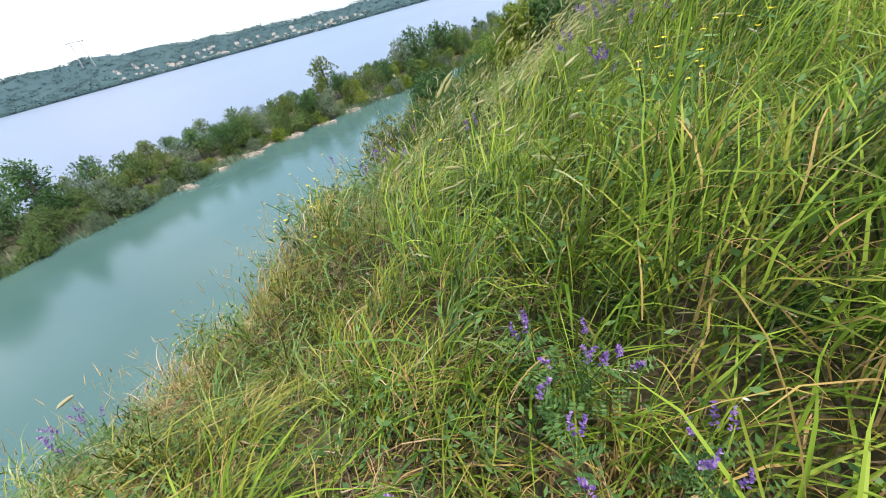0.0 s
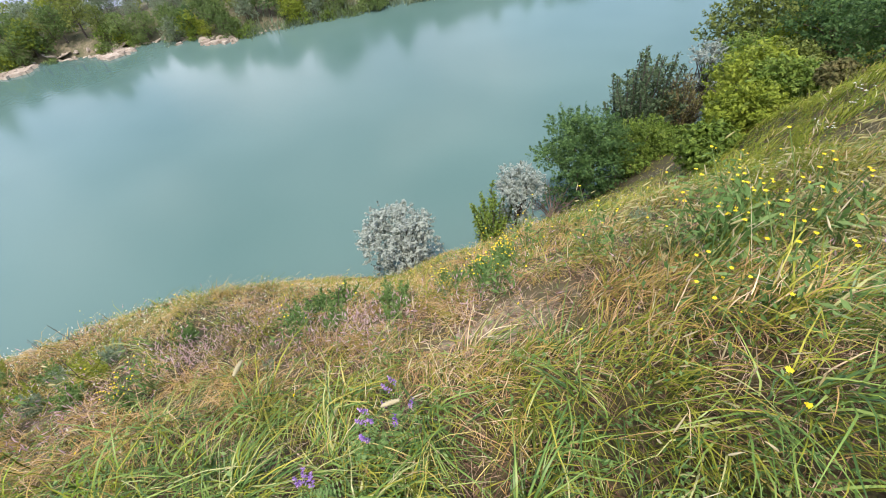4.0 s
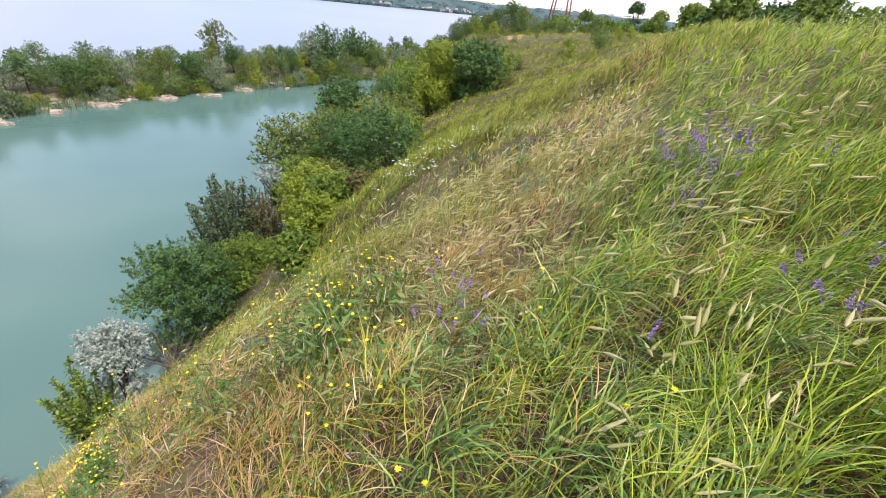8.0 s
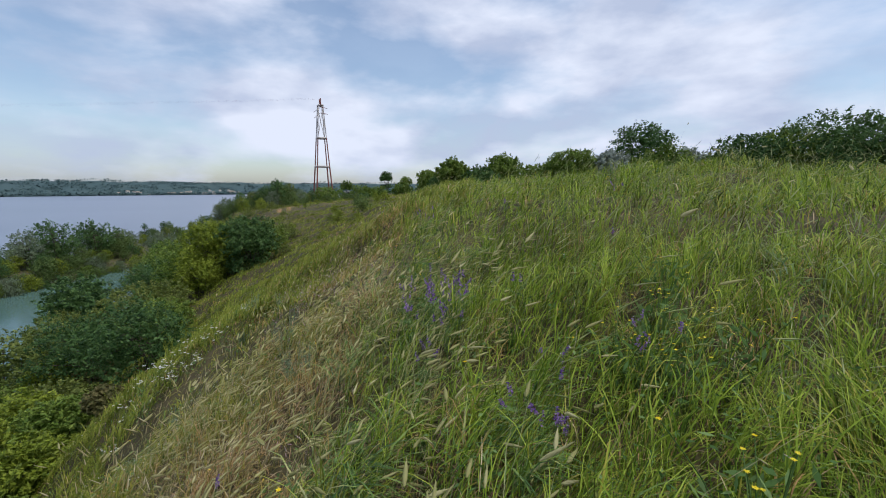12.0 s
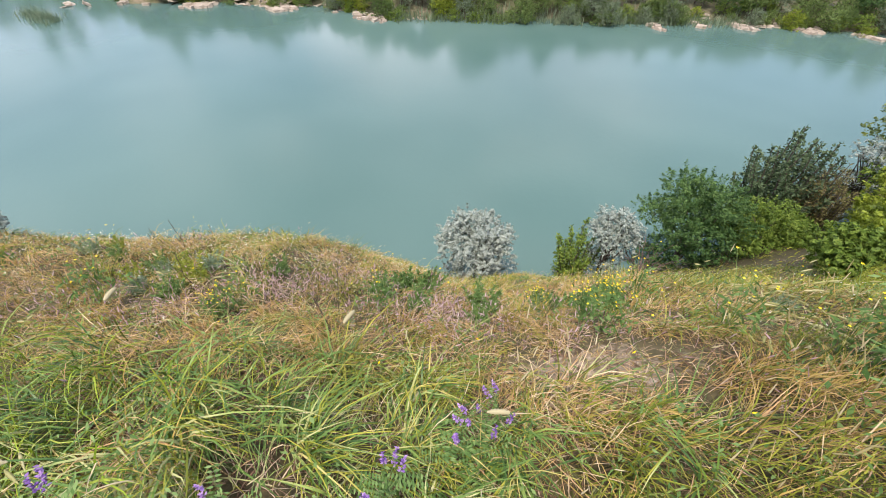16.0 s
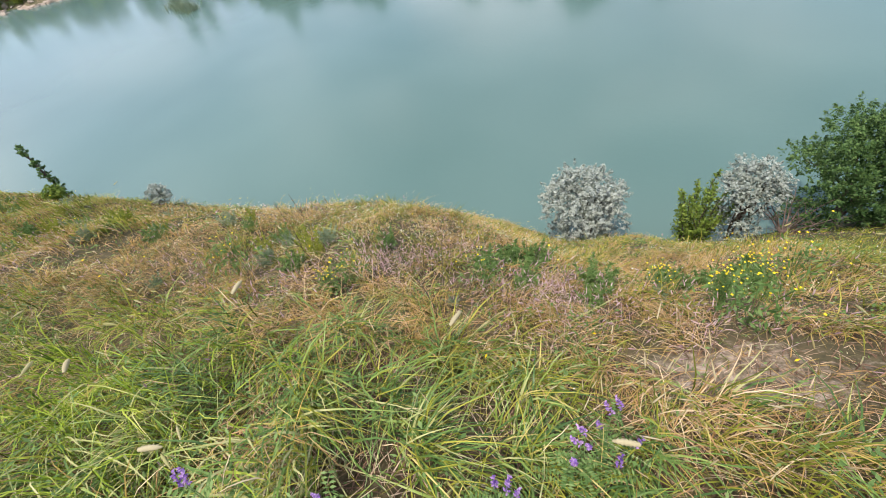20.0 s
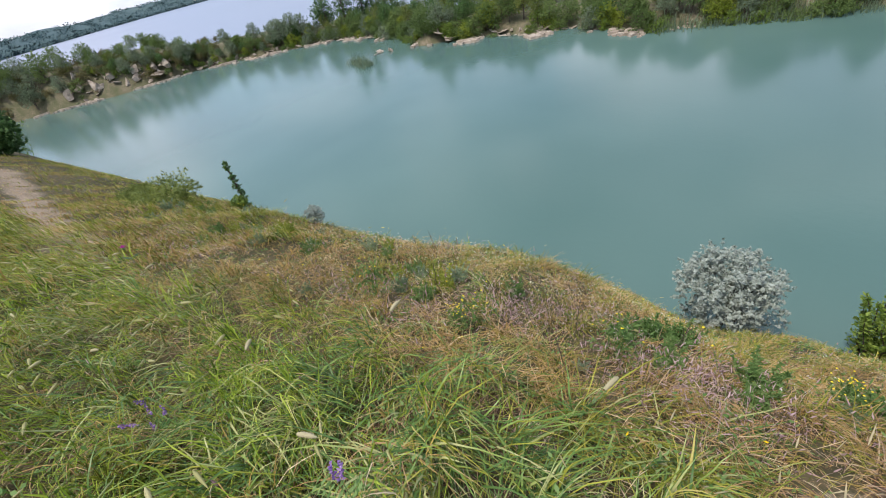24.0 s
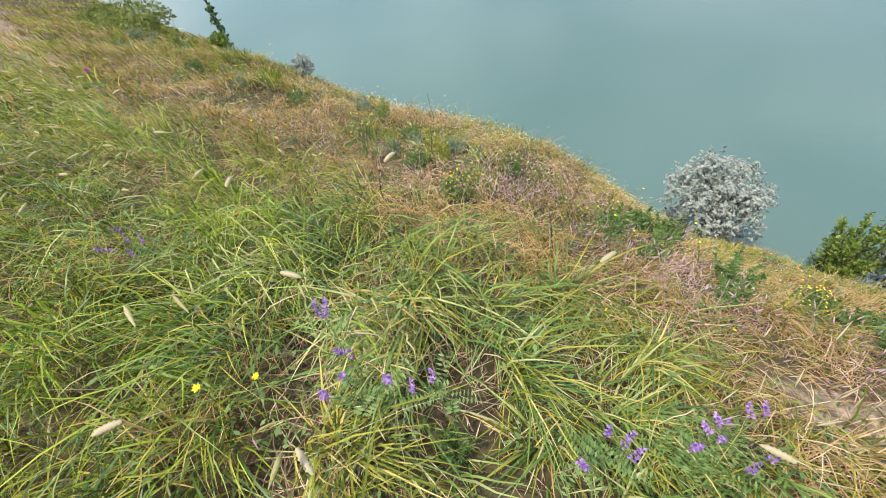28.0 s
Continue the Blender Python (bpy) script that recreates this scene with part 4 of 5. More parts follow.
def dryness(p):
    u, x, y = across(p), p[:, 0], p[:, 1]
    e = edge_line(x)
    d = 0.20 + 0.64 * smooth(e - 0.5, e + 0.5, u) - 0.24 * smooth(1.6, 2.4, u - 0.1 * np.maximum(-x, 0)) - 0.1 * smooth(3, 8, u) - 0.20 * smooth(2, 4.5, x) * smooth(0.2, 0.9, u) - 0.12 * smooth(2, 4, x) - 0.22 * smooth(0.2, -0.7, u) * smooth(-0.5, 1.0, x)
    line = np.interp(x, [2.4, 3.0, 4.9, 7.5, 9.8, 10.6, 11.2], [0.35, 0.0, -0.2, -0.42, -0.6, -1.5, -3.0])
    d = d + 0.24 * np.exp(-((y - line) / (0.22 + 0.015 * x)) ** 2) * smooth(2.4, 3.4, x) * smooth(14, 11, x) - 0.20 * smooth(1.0, 2.8, u) * smooth(2.0, 4.5, x)
    d = d + 0.34 * lumps(x, y, 1.5, 31) + 0.18 * lumps(x, y, 5, 32) + 0.16 * lumps(x, y, 0.45, 33)
    d = d - 0.18 * smooth(1.3, 2.2, x) * smooth(0.9, 1.6, u) - 0.14 * smooth(3, 4.5, x) * smooth(16, 12, x)
    d = np.maximum(d, 1.2 * bare(p))
    return np.clip(d, 0.04, 0.95)


def stature(p):
    """Knee-high in the green meadow, short on the dry edge and in bare spots, a little trodden where one stands."""
    x, y, u, e = p[:, 0], p[:, 1], across(p), edge_line(p[:, 0])
    green = smooth(e + 0.55, e - 0.25, u)
    tall = 0.62 + (0.95 - 0.35 * smooth(2.0, 4.5, x) - 0.25 * smooth(-2.5, -5, x)) * green * (1 - 0.45 * smooth(6, 11, x)) + 0.16 * smooth(2.5, 4, x)
    q = np.stack([np.hypot(x - a, y - b) for a, b in ((0.05, 0.0), (0.5, -0.05), (0.8, -0.25), (0.6, -0.7), (0.5, -1.0), (0.45, -1.5))]).min(0)
    return tall * (1 + 0.30 * lumps(x, y, 0.75, 41) + 0.14 * lumps(x, y, 0.3, 40)) * (1 - 0.55 * bare(p)) * (1 - 0.45 * hollow(p)) * (1 - 0.42 * smooth(1.0, 0.3, q))


def wind(n, mean=0.35, wide=0.95):
    return RNG.normal(mean, wide, n)


def lay(p, wide=0.8):
    """The way the blades lie: turning from patch to patch, on the whole up the slope with the wind off the lake."""
    return -1.1 + 1.0 * lumps(p[:, 0], p[:, 1], 0.9, 42) + 0.5 * lumps(p[:, 0], p[:, 1], 3.5, 43) + RNG.normal(0, 0.75 * wide, len(p))


def clumped(p):
    """Small gaps between the tufts, where last year's litter shows."""
    return 0.05 + 0.95 * smooth(-0.15, 0.3, lumps(p[:, 0], p[:, 1], 0.30, 44))


def hollow(p):
    """Hand-wide brown hollows in the near meadow, where nothing green grows."""
    x, y = p[:, 0], p[:, 1]
    return smooth(0.12, 0.42, lumps(x, y, 0.62, 47) + 0.35 * lumps(x, y, 0.22, 48)) * smooth(5, 3, np.hypot(x, y)) * smooth(-1.1, -0.7, y)


def clear(p, gap=0.75):
    """Not where one stands."""
    q = np.stack([np.hypot(p[:, 0] - a, p[:, 1] - b) for a, b in ((0.1, -0.1), (0.6, 0.0), (0.7, -0.7), (0.5, -1.4))])
    return q.min(0) > gap


def raised(tall, rise):
    """How high on its culm a blade leaves: from the ground up to the top of the sward."""
    return RNG.uniform(0, 1, len(tall)) ** 0.75 * rise * np.clip(tall - 0.55, 0, 1.1)


def field(name, label, mat, rings, want, h, bend, w, seg, wide=0.9, density=1.0, sector=(-112, 152), rise=0.34):
    pieces = []
    for r0, r1, n, grow in rings:
        p = spread(int(n * density), r0, r1, *sector)
        p = p[RNG.uniform(size=len(p)) < want(p) * (1 - (1.3 * bare(p) + 0.8 * hollow(p) if rise > 0.2 else 0))]
        k = len(p)
        tall = stature(p)
        hh = RNG.uniform(*h, k) * np.minimum(tall, 0.72)
        p[:, 2] += raised(tall, rise)
        sg = max(2, seg - (r0 > 4.5) - (r0 > 11))
        pieces.append(blades(p, lay(p, wide), hh, RNG.uniform(*bend, k), RNG.uniform(*w, k) * grow, sg))
    return tagged(new(name, sheet(name, *joined(pieces), mat)), label, "grass", kind="stuff")


def fresh(p):
    """The greener meadow on the rise."""
    x, u = p[:, 0], across(p)
    right = smooth(1.3, 3.0, x + 1.6 * smooth(0.1, -0.8, u)) * smooth(0.6, -0.5, u)
    left = smooth(-0.4, -1.3, x) * smooth(1.3 - 0.02 * x, 0.5 - 0.02 * x, u)
    return np.maximum(right, 0.95 * left) * (0.75 + 0.25 * lumps(x, p[:, 1], 1.3, 45))


RINGS = [(0.0, 2.3, 62000, 1.0), (2.3, 5, 100000, 1.1), (5, 12, 90000, 1.9), (12, 40, 120000, 4.6), (40, 130, 36000, 15)]


def lushness(p):
    x, u = p[:, 0], across(p)
    a = 1.15 * np.exp(-((x + 0.7) / 1.3) ** 2 - ((u - 0.4) / 0.6) ** 2)
    b = smooth(0.6, 1.6, x) * smooth(0.9, 0.1, u) * smooth(9, 4, x) * smooth(-1.2, -0.6, u)
    c = np.exp(-((x + 3.2) / 1.2) ** 2 - ((u - 0.1) / 0.8) ** 2)
    return np.clip(0.08 + np.maximum(np.maximum(a, 0.6 * b), 0.6 * c) + 0.2 * lumps(x, p[:, 1], 0.9, 51), 0, 1)


field("meadow_grass", "fine yellow-green meadow grass blown by the wind", GRASS, RINGS, lambda p: (1 - dryness(p) * 0.85) * clumped(p) * (1 - 0.85 * fresh(p)) * (1 - 0.5 * lushness(p)), (0.12, 0.38), (0.4, 1.8), (0.0026, 0.0058), 4, 1.1, 1.2)
field("fresh_meadow_grass", "fresh green meadow grass on the rise", FRESH, RINGS[:4], lambda p: (1 - dryness(p) * 0.85) * clumped(p) * fresh(p), (0.16, 0.44), (0.3, 1.5), (0.0028, 0.006), 4, 0.9, 1.4)
HILL = [(6, 12, 26000, 1.6), (12, 22, 42000, 2.6), (22, 48, 44000, 4.6)]
HILLGRASS = leafy("sunlit_hill_grass", [(0.0, (0.05, 0.075, 0.014)), (0.3, (0.15, 0.19, 0.028)), (0.65, (0.31, 0.35, 0.05)), (1.0, (0.56, 0.53, 0.20))], 0.5, 0.5, thin=0.36)
field("hillside_grass", "tall bright green grass on the hillside", HILLGRASS, HILL, lambda p: (1 - 0.8 * dryness(p)) * (1 - bare(p)), (0.22, 0.55), (0.3, 1.3), (0.004, 0.009), 4, 0.9, 1.0, (-112, -56))
field("hillside_dry_grass", "golden dry grass along the hillside's brow", STRAW, HILL, lambda p: 0.08 + 0.8 * dryness(p), (0.18, 0.45), (0.3, 1.5), (0.003, 0.007), 4, 0.9, 0.7, (-112, -56))
SLOPE = [(8, 14, 20000, 1.8), (14, 26, 36000, 3.0), (26, 60, 46000, 5.5), (60, 130, 30000, 11)]
field("slope_grass", "rough olive-green grass on the long slope", WEED, SLOPE, lambda p: 0.75 - 0.5 * dryness(p), (0.22, 0.55), (0.3, 1.3), (0.004, 0.009), 4, 0.9, 1.6, (50, 102))
field("slope_dry_grass", "tawny dry grass in streaks on the long slope", STRAW, SLOPE, lambda p: np.clip(0.12 + 0.6 * dryness(p) + 0.35 * lumps(p[:, 0], p[:, 1], 7, 46), 0, 1), (0.18, 0.45), (0.3, 1.5), (0.003, 0.007), 4, 0.9, 0.8, (50, 102))
field("fallen_stalks", "long pale fallen stalks lying on the grass", SEED, [(0.6, 2.3, 260, 1.0), (2.3, 5, 700, 1.0), (5, 12, 900, 1.3)], lambda p: (0.03 + 0.6 * dryness(p) ** 2) * (1 - 0.8 * lushness(p)), (0.2, 0.4), (1.0, 2.0), (0.002, 0.0045), 4, 1.5)
field("dry_meadow_grass", "straw-coloured dry grass on the slope's edge", STRAW, RINGS, lambda p: (0.06 + dryness(p) * 0.8) * (1 - 0.5 * fresh(p)) * (1 - 0.75 * lushness(p)), (0.10, 0.34), (0.3, 1.8), (0.002, 0.0048), 4, 1.3, 1.2)


def tussocks(name, label, mat, rings, want, h, bend, w, seg, mean, each, size, pull=0.9):
    """Clumps of blades that fan out from one root and lean together."""
    pieces = []
    for r0, r1, n, grow in rings:
        c = spread(n, r0, r1)
        c = c[RNG.uniform(size=len(c)) < want(c) * (1 - 1.3 * bare(c) - hollow(c))]
        m = len(c)
        own, tall, much = lay(c, mean), RNG.uniform(0.7, 1.25, m), RNG.integers(*each, m)
        k = np.repeat(np.arange(m), much)
        off = RNG.normal(size=(len(k), 2)) * size * grow
        p = c[k] + np.concatenate([off, np.zeros((len(k), 1))], -1)
        p[:, 2] = land(p[:, 0], p[:, 1]) - 0.02
        d = unit(off) * RNG.uniform(0.2, 1.0, (len(k), 1)) + pull * np.stack([np.cos(own[k]), np.sin(own[k])], -1) + RNG.normal(size=(len(k), 2)) * 0.25
        high = stature(p)
        hh = RNG.uniform(*h, len(k)) * tall[k] * np.minimum(high, 0.75)
        p[:, 2] += raised(high, 0.32)
        pieces.append(blades(p, np.arctan2(d[:, 1], d[:, 0]), hh, RNG.uniform(*bend, len(k)), RNG.uniform(*w, len(k)) * grow, max(3, seg - (r0 > 4.5) - (r0 > 11)), 0.45))
    return tagged(new(name, sheet(name, *joined(pieces), mat)), label, "grass", kind="stuff")


tussocks("broad_grass", "lush broad-bladed green grass in tussocks", LUSH, [(0, 2.3, 2700, 1.0), (2.3, 5, 3000, 1.1), (5, 12, 1500, 1.7)], lambda p: lushness(p) * (1 - bare(p)) * (0.4 + 0.6 * clumped(p)), (0.12, 0.34), (0.7, 2.1), (0.005, 0.0095), 5, 0.9, (12, 30), 0.04, 0.8)
tussocks("tufted_meadow_grass", "tufts of fine green grass leaning in the wind", GRASS, [(0, 2.3, 600, 1.0), (2.3, 5, 2000, 1.1), (5, 12, 2700, 1.8), (12, 40, 2400, 3.6)], lambda p: (1 - 0.85 * dryness(p)) * (1 - 0.85 * fresh(p)) * (0.2 + 0.8 * clumped(p)) * (1 - 0.6 * lushness(p)), (0.13, 0.42), (0.3, 1.6), (0.0035, 0.0075), 4, 0.8, (14, 34), 0.035, 0.6)
tussocks("tufted_fresh_grass", "tufts of fresh green grass on the rise", FRESH, [(0, 2.3, 600, 1.0), (2.3, 5, 2000, 1.1), (5, 12, 2700, 1.8), (12, 40, 2400, 3.6)], lambda p: (1 - 0.85 * dryness(p)) * fresh(p) * (0.3 + 0.7 * clumped(p)), (0.14, 0.44), (0.2, 1.5), (0.004, 0.0085), 4, 1.1, (14, 34), 0.035, 0.5)
tussocks("tufted_dry_grass", "tufts of dead golden and pinkish grass", STRAW, [(0, 2.3, 420, 1.0), (2.3, 5, 1900, 1.0), (5, 12, 2600, 1.6), (12, 34, 1800, 3.4)], lambda p: dryness(p), (0.12, 0.34), (0.3, 1.7), (0.0022, 0.005), 4, 1.0, (14, 40), 0.035, 0.6)
field("matted_straw", "flattened dead straw and litter between the green grass", LITTER, [(0, 2.3, 26000, 1.0), (2.3, 5, 30000, 1.2), (5, 14, 20000, 2.5)], lambda p: (0.35 + 0.45 * dryness(p) + 0.5 * bare(p) + 1.2 * hollow(p)) * (1 - 0.5 * fresh(p)), (0.06, 0.19), (1.4, 2.3), (0.002, 0.0055), 3, 2.5, 1.3, rise=0.12)


# seed heads on thin stalks
def heads(p, h, az, bend, length, thick, n_sides=5):
    """Stalks with a spindle of grain at the tip, nodding the way the stalk bends."""
    n = len(p)
    d = np.stack([np.cos(az), np.sin(az), np.zeros(n)], -1)
    tip = p + d * (0.85 * h * bend)[:, None] + np.array([0, 0, 1.0]) * (h * (1 - 0.5 * bend))[:, None]
    way = unit(d * (bend * 1.4)[:, None] + np.array([0, 0, 1.0]) * (1 - 1.2 * bend)[:, None])
    e1 = unit(np.cross(way, np.array([0.2, 0.1, 1.0])))
    e2 = np.cross(way, e1)
    s = np.array([0.0, 0.25, 0.6, 1.0])
    r = np.array([0.35, 1.0, 0.8, 0.12])
    a = np.linspace(0, 2 * np.pi, n_sides, endpoint=False)
    ring = np.cos(a)[:, None, None] * e1[None] + np.sin(a)[:, None, None] * e2[None]
    v = tip[None, None] + s[:, None, None, None] * (way * length[:, None])[None, None] + r[:, None, None, None] * ring[None] * (thick * 0.5)[None, None, :, None]
    v = v.transpose(2, 0, 1, 3).reshape(-1, 3)
    f = []
    for k in range(3):
        for j in range(n_sides):
            f.append((k * n_sides + j, k * n_sides + (j + 1) % n_sides, (k + 1) * n_sides + (j + 1) % n_sides, (k + 1) * n_sides + j))
    f = (np.arange(n) * 4 * n_sides)[:, None, None] + np.array(f)[None]
    stalk = blades(p, az, h, bend, np.full(n, 0.0022), 4, 1.0)
    if n_sides < 5:
        return (v, f.reshape(-1, 4)), stalk
    k = np.repeat(np.arange(n), 14)
    turn, along = RNG.uniform(0, 6.283, len(k)), RNG.uniform(0.0, 0.95, len(k))
    outw = np.cos(turn)[:, None] * e1[k] + np.sin(turn)[:, None] * e2[k]
    bristle = unit(way[k] + outw * 0.75)
    c = tip[k] + way[k] * (along * length[k])[:, None] + outw * (0.45 * thick[k] * (1 - 0.6 * along))[:, None]
    return joined([(v, f.reshape(-1, 4)), quads_at(c, outw, bristle, 0.75 * thick[k], 0.11 * thick[k])]), stalk


def seedy(name, label, mat, rings, want, h, length, thick, n_sides=5, spots=(), gap=0.5, nod=(0.35, 1.0), wide=0.7):
    hv, sv = [], []
    sets = []
    for r0, r1, n, grow in rings:
        p = spread(n, r0, r1)
        sets.append((p[RNG.uniform(size=len(p)) < want(p)], grow))
    for cx, cy, broad, n in spots:
        x, y = RNG.normal(cx, broad, n), RNG.normal(cy, broad * 0.7, n)
        sets.append((np.stack([x, y, land(x, y) - 0.02], -1), 1.0))
    for p, grow in sets:
        p = p[clear(p, gap)]
        k = len(p)
        a, b = heads(p, RNG.uniform(*h, k) * (0.25 + 0.9 * stature(p)), lay(p, 1.2 * wide), RNG.uniform(*nod, k), RNG.uniform(*length, k) * grow, RNG.uniform(*thick, k) * grow, n_sides)
        hv.append(a), sv.append(b)
    ob = tagged(new(name, sheet(name, *joined(hv), mat)), label, "grass", kind="stuff")
    tagged(new(name + "_stalks", sheet(name + "_stalks", *joined(sv), mat)), "thin stalks of ripe grass heads", "grass", kind="stuff")
    return ob


def plush(p):
    """Where the plump cream grass heads stand."""
    x, u = p[:, 0], across(p)
    return smooth(0.95, 1.35, np.hypot(x - 0.5, p[:, 1] + 1.45)) * np.clip(smooth(1.5, 2.4, x) * smooth(3.0, 1.2, u) * smooth(-0.9, 0.1, u) * (0.35 + 0.65 * smooth(7, 3.5, x)) + 0.01 + 0.35 * np.exp(-((x + 4.6) / 2.2) ** 2 - ((u - 0.5) / 0.8) ** 2), 0, 1)


seedy("plump_grass_heads", "plump cream seed heads nodding in the wind", PLUMP, [(1.3, 2.3, 1000, 1.0), (2.3, 5, 12000, 1.0), (5, 12, 13000, 1.15)], plush, (0.48, 0.76), (0.055, 0.10), (0.010, 0.017), 6, [(1.32, -0.25, 0.13, 22), (1.55, 0.0, 0.2, 14), (1.45, -0.55, 0.15, 16), (1.85, -0.7, 0.2, 16)], 0.68, (0.45, 0.95), 0.35)
seedy("couch_grass_ears", "long green ears of couch grass leaning in the wind", EAR, [(0.8, 2.3, 160, 1.0), (2.3, 5, 4200, 1.0), (5, 12, 9000, 1.15)], fresh, (0.34, 0.56), (0.10, 0.18), (0.004, 0.008), 4, (), 0.9, (0.3, 0.9), 0.4)
seedy("slender_grass_ears", "slender pale ears of dry grass", SEED, [(0.6, 2.3, 1500, 1.0), (2.3, 5, 7000, 1.0), (5, 14, 12000, 1.5), (14, 34, 6000, 3)], lambda p: (0.2 + 0.8 * dryness(p)) * (1 - 0.5 * smooth(3, 6, p[:, 0])), (0.18, 0.42), (0.02, 0.05), (0.0025, 0.005), 3)
seedy("mauve_grass_plumes", "soft pinkish mauve plumes of wall barley", MAUVE, [(0.8, 2.3, 1200, 1.0), (2.3, 5, 5200, 1.0), (5, 12, 6000, 1.5)],
      lambda p: smooth(0.1, 0.7, lumps(p[:, 0], p[:, 1], 1.2, 61)) * dryness(p), (0.16, 0.30), (0.025, 0.05), (0.004, 0.009), 4,
      [(-0.9, 2.1, 0.2, 170), (-0.45, 2.4, 0.2, 150), (-1.15, 2.1, 0.25, 170), (-0.1, 1.8, 0.2, 150), (0.22, 1.9, 0.16, 150), (0.32, 1.5, 0.18, 120), (-1.6, 1.6, 0.25, 130), (1.15, 1.55, 0.22, 100),
       (0.45, 1.75, 0.18, 120), (-2.6, 2.0, 0.35, 160), (-5.5, 2.0, 0.7, 300), (9.5, 0.6, 0.7, 420), (6.8, 0.6, 0.4, 200), (2.2, 0.75, 0.25, 60), (-8.0, 2.6, 0.8, 300)], 0.5, (0.1, 0.8), 2.2)


# tall flowering stalks on the shoulder of the slope
hv, sv = [], []
for cx, cy, sx, sy, n, h0, h1 in [(2.5, 0.8, 0.6, 0.35, 160, 0.35, 0.6), (0.5, 0.75, 0.35, 0.2, 70, 0.35, 0.55), (1.4, 0.35, 0.4, 0.25, 60, 0.4, 0.6), (3.4, 0.7, 0.8, 0.4, 200, 0.45, 0.7)]:
    x, y = RNG.normal(cx, sx, n), RNG.normal(cy, sy, n)
    a, b = heads(np.stack([x, y, land(x, y)], -1), RNG.uniform(h0, h1, n), wind(n, 0.4, 1.4), RNG.uniform(0.1, 0.5, n), RNG.uniform(0.03, 0.08, n), RNG.uniform(0.003, 0.007, n))
    hv.append(a), sv.append(b)
tagged(new("tall_grass_panicles", sheet("tall_grass_panicles", *joined(hv), SEED)), "brownish panicles of tall grass", "grass", kind="stuff")
tagged(new("tall_grass_stalks", sheet("tall_grass_stalks", *joined(sv), GRASS)), "tall thin grass stalks on the slope's shoulder", "grass", kind="stuff")


# herb leaves low in the grass
def leafage(name, label, mat, rings, want, size, z0, z1, clump=0.5):
    pieces = []
    for r0, r1, n, grow in rings:
        p = spread(n, r0, r1)
        p = p[RNG.uniform(size=len(p)) < want(p)]
        k = len(p)
        p = p + np.stack([np.zeros(k), np.zeros(k), RNG.uniform(z0, z1, k) + raised(stature(p), 0.34)], -1)
        nrm = unit(RNG.normal(size=(k, 3)) * 0.6 + np.array([0, 0, 1.0]))
        t = unit(np.cross(nrm, RNG.normal(size=(k, 3))))
        a = RNG.uniform(*size, k) * grow
        pieces.append(quads_at(p, nrm, t, a, a * RNG.uniform(0.25, 0.5, k)))
    return tagged(new(name, sheet(name, *joined(pieces), mat)), label, "herbs", kind="stuff")


leafage("herb_leaves", "small green herb leaves low in the grass", HERB, [(0, 2.3, 44000, 1.0), (2.3, 5, 60000, 1.2), (5, 12, 50000, 2.0)],
        lambda p: np.clip(0.22 + 0.8 * smooth(0.0, 0.6, lumps(p[:, 0], p[:, 1], 0.8, 71)) + 1.2 * np.exp(-((p[:, 0] - 0.6) / 0.3) ** 2 - ((p[:, 1] + 1.35) / 0.3) ** 2), 0, 1) * (1 - 0.6 * dryness(p)) * (1 - bare(p)) * (1 - 0.85 * hollow(p)), (0.006, 0.016), 0.02, 0.16)
leafage("tiny_pale_flowers", "tiny cream flowers scattered over the slope", WHITE, [(0.8, 2.3, 500, 1.0), (2.3, 5, 8000, 1.0), (5, 14, 12000, 1.4), (14, 30, 4000, 2.4)],
        lambda p: 0.06 + 0.85 * smooth(edge_line(p[:, 0]) + 0.3, edge_line(p[:, 0]) + 1.3, across(p)), (0.0035, 0.0075), 0.08, 0.22)
leafage("brow_flowers", "pale cream flower heads along the brow of the bank", HOARY, [(2.3, 5, 15000, 1.05), (5, 14, 36000, 1.35), (14, 30, 12000, 2.2)],
        lambda p: np.exp(-((across(p) - 2.75 + 0.16 * np.minimum(p[:, 0], 0)) / (0.70 - 0.06 * np.minimum(p[:, 0], 0))) ** 2) * smooth(1.5, -0.5, p[:, 0]), (0.005, 0.012), 0.06, 0.19)
leafage("tiny_yellow_flowers", "tiny yellow flowers scattered in the grass", YELLOW, [(0.8, 2.3, 120, 1.0), (2.3, 5, 1000, 1.0), (5, 14, 2600, 1.5)],
        lambda p: np.clip(0.08 + smooth(0.3, 0.9, lumps(p[:, 0], p[:, 1], 1.4, 81)), 0, 1), (0.006, 0.012), 0.15, 0.34)


# ---- flowers one can count ----
def stem(rng, height, lean, r=0.0018):
    k = np.linspace(0, 1, 5)[:, None]
    d = np.array([*lean, 0.0])
    return np.array([0, 0, -0.03]) + k * np.array([0, 0, height]) + k ** 1.8 * d * height, np.linspace(r, r * 0.6, 5)


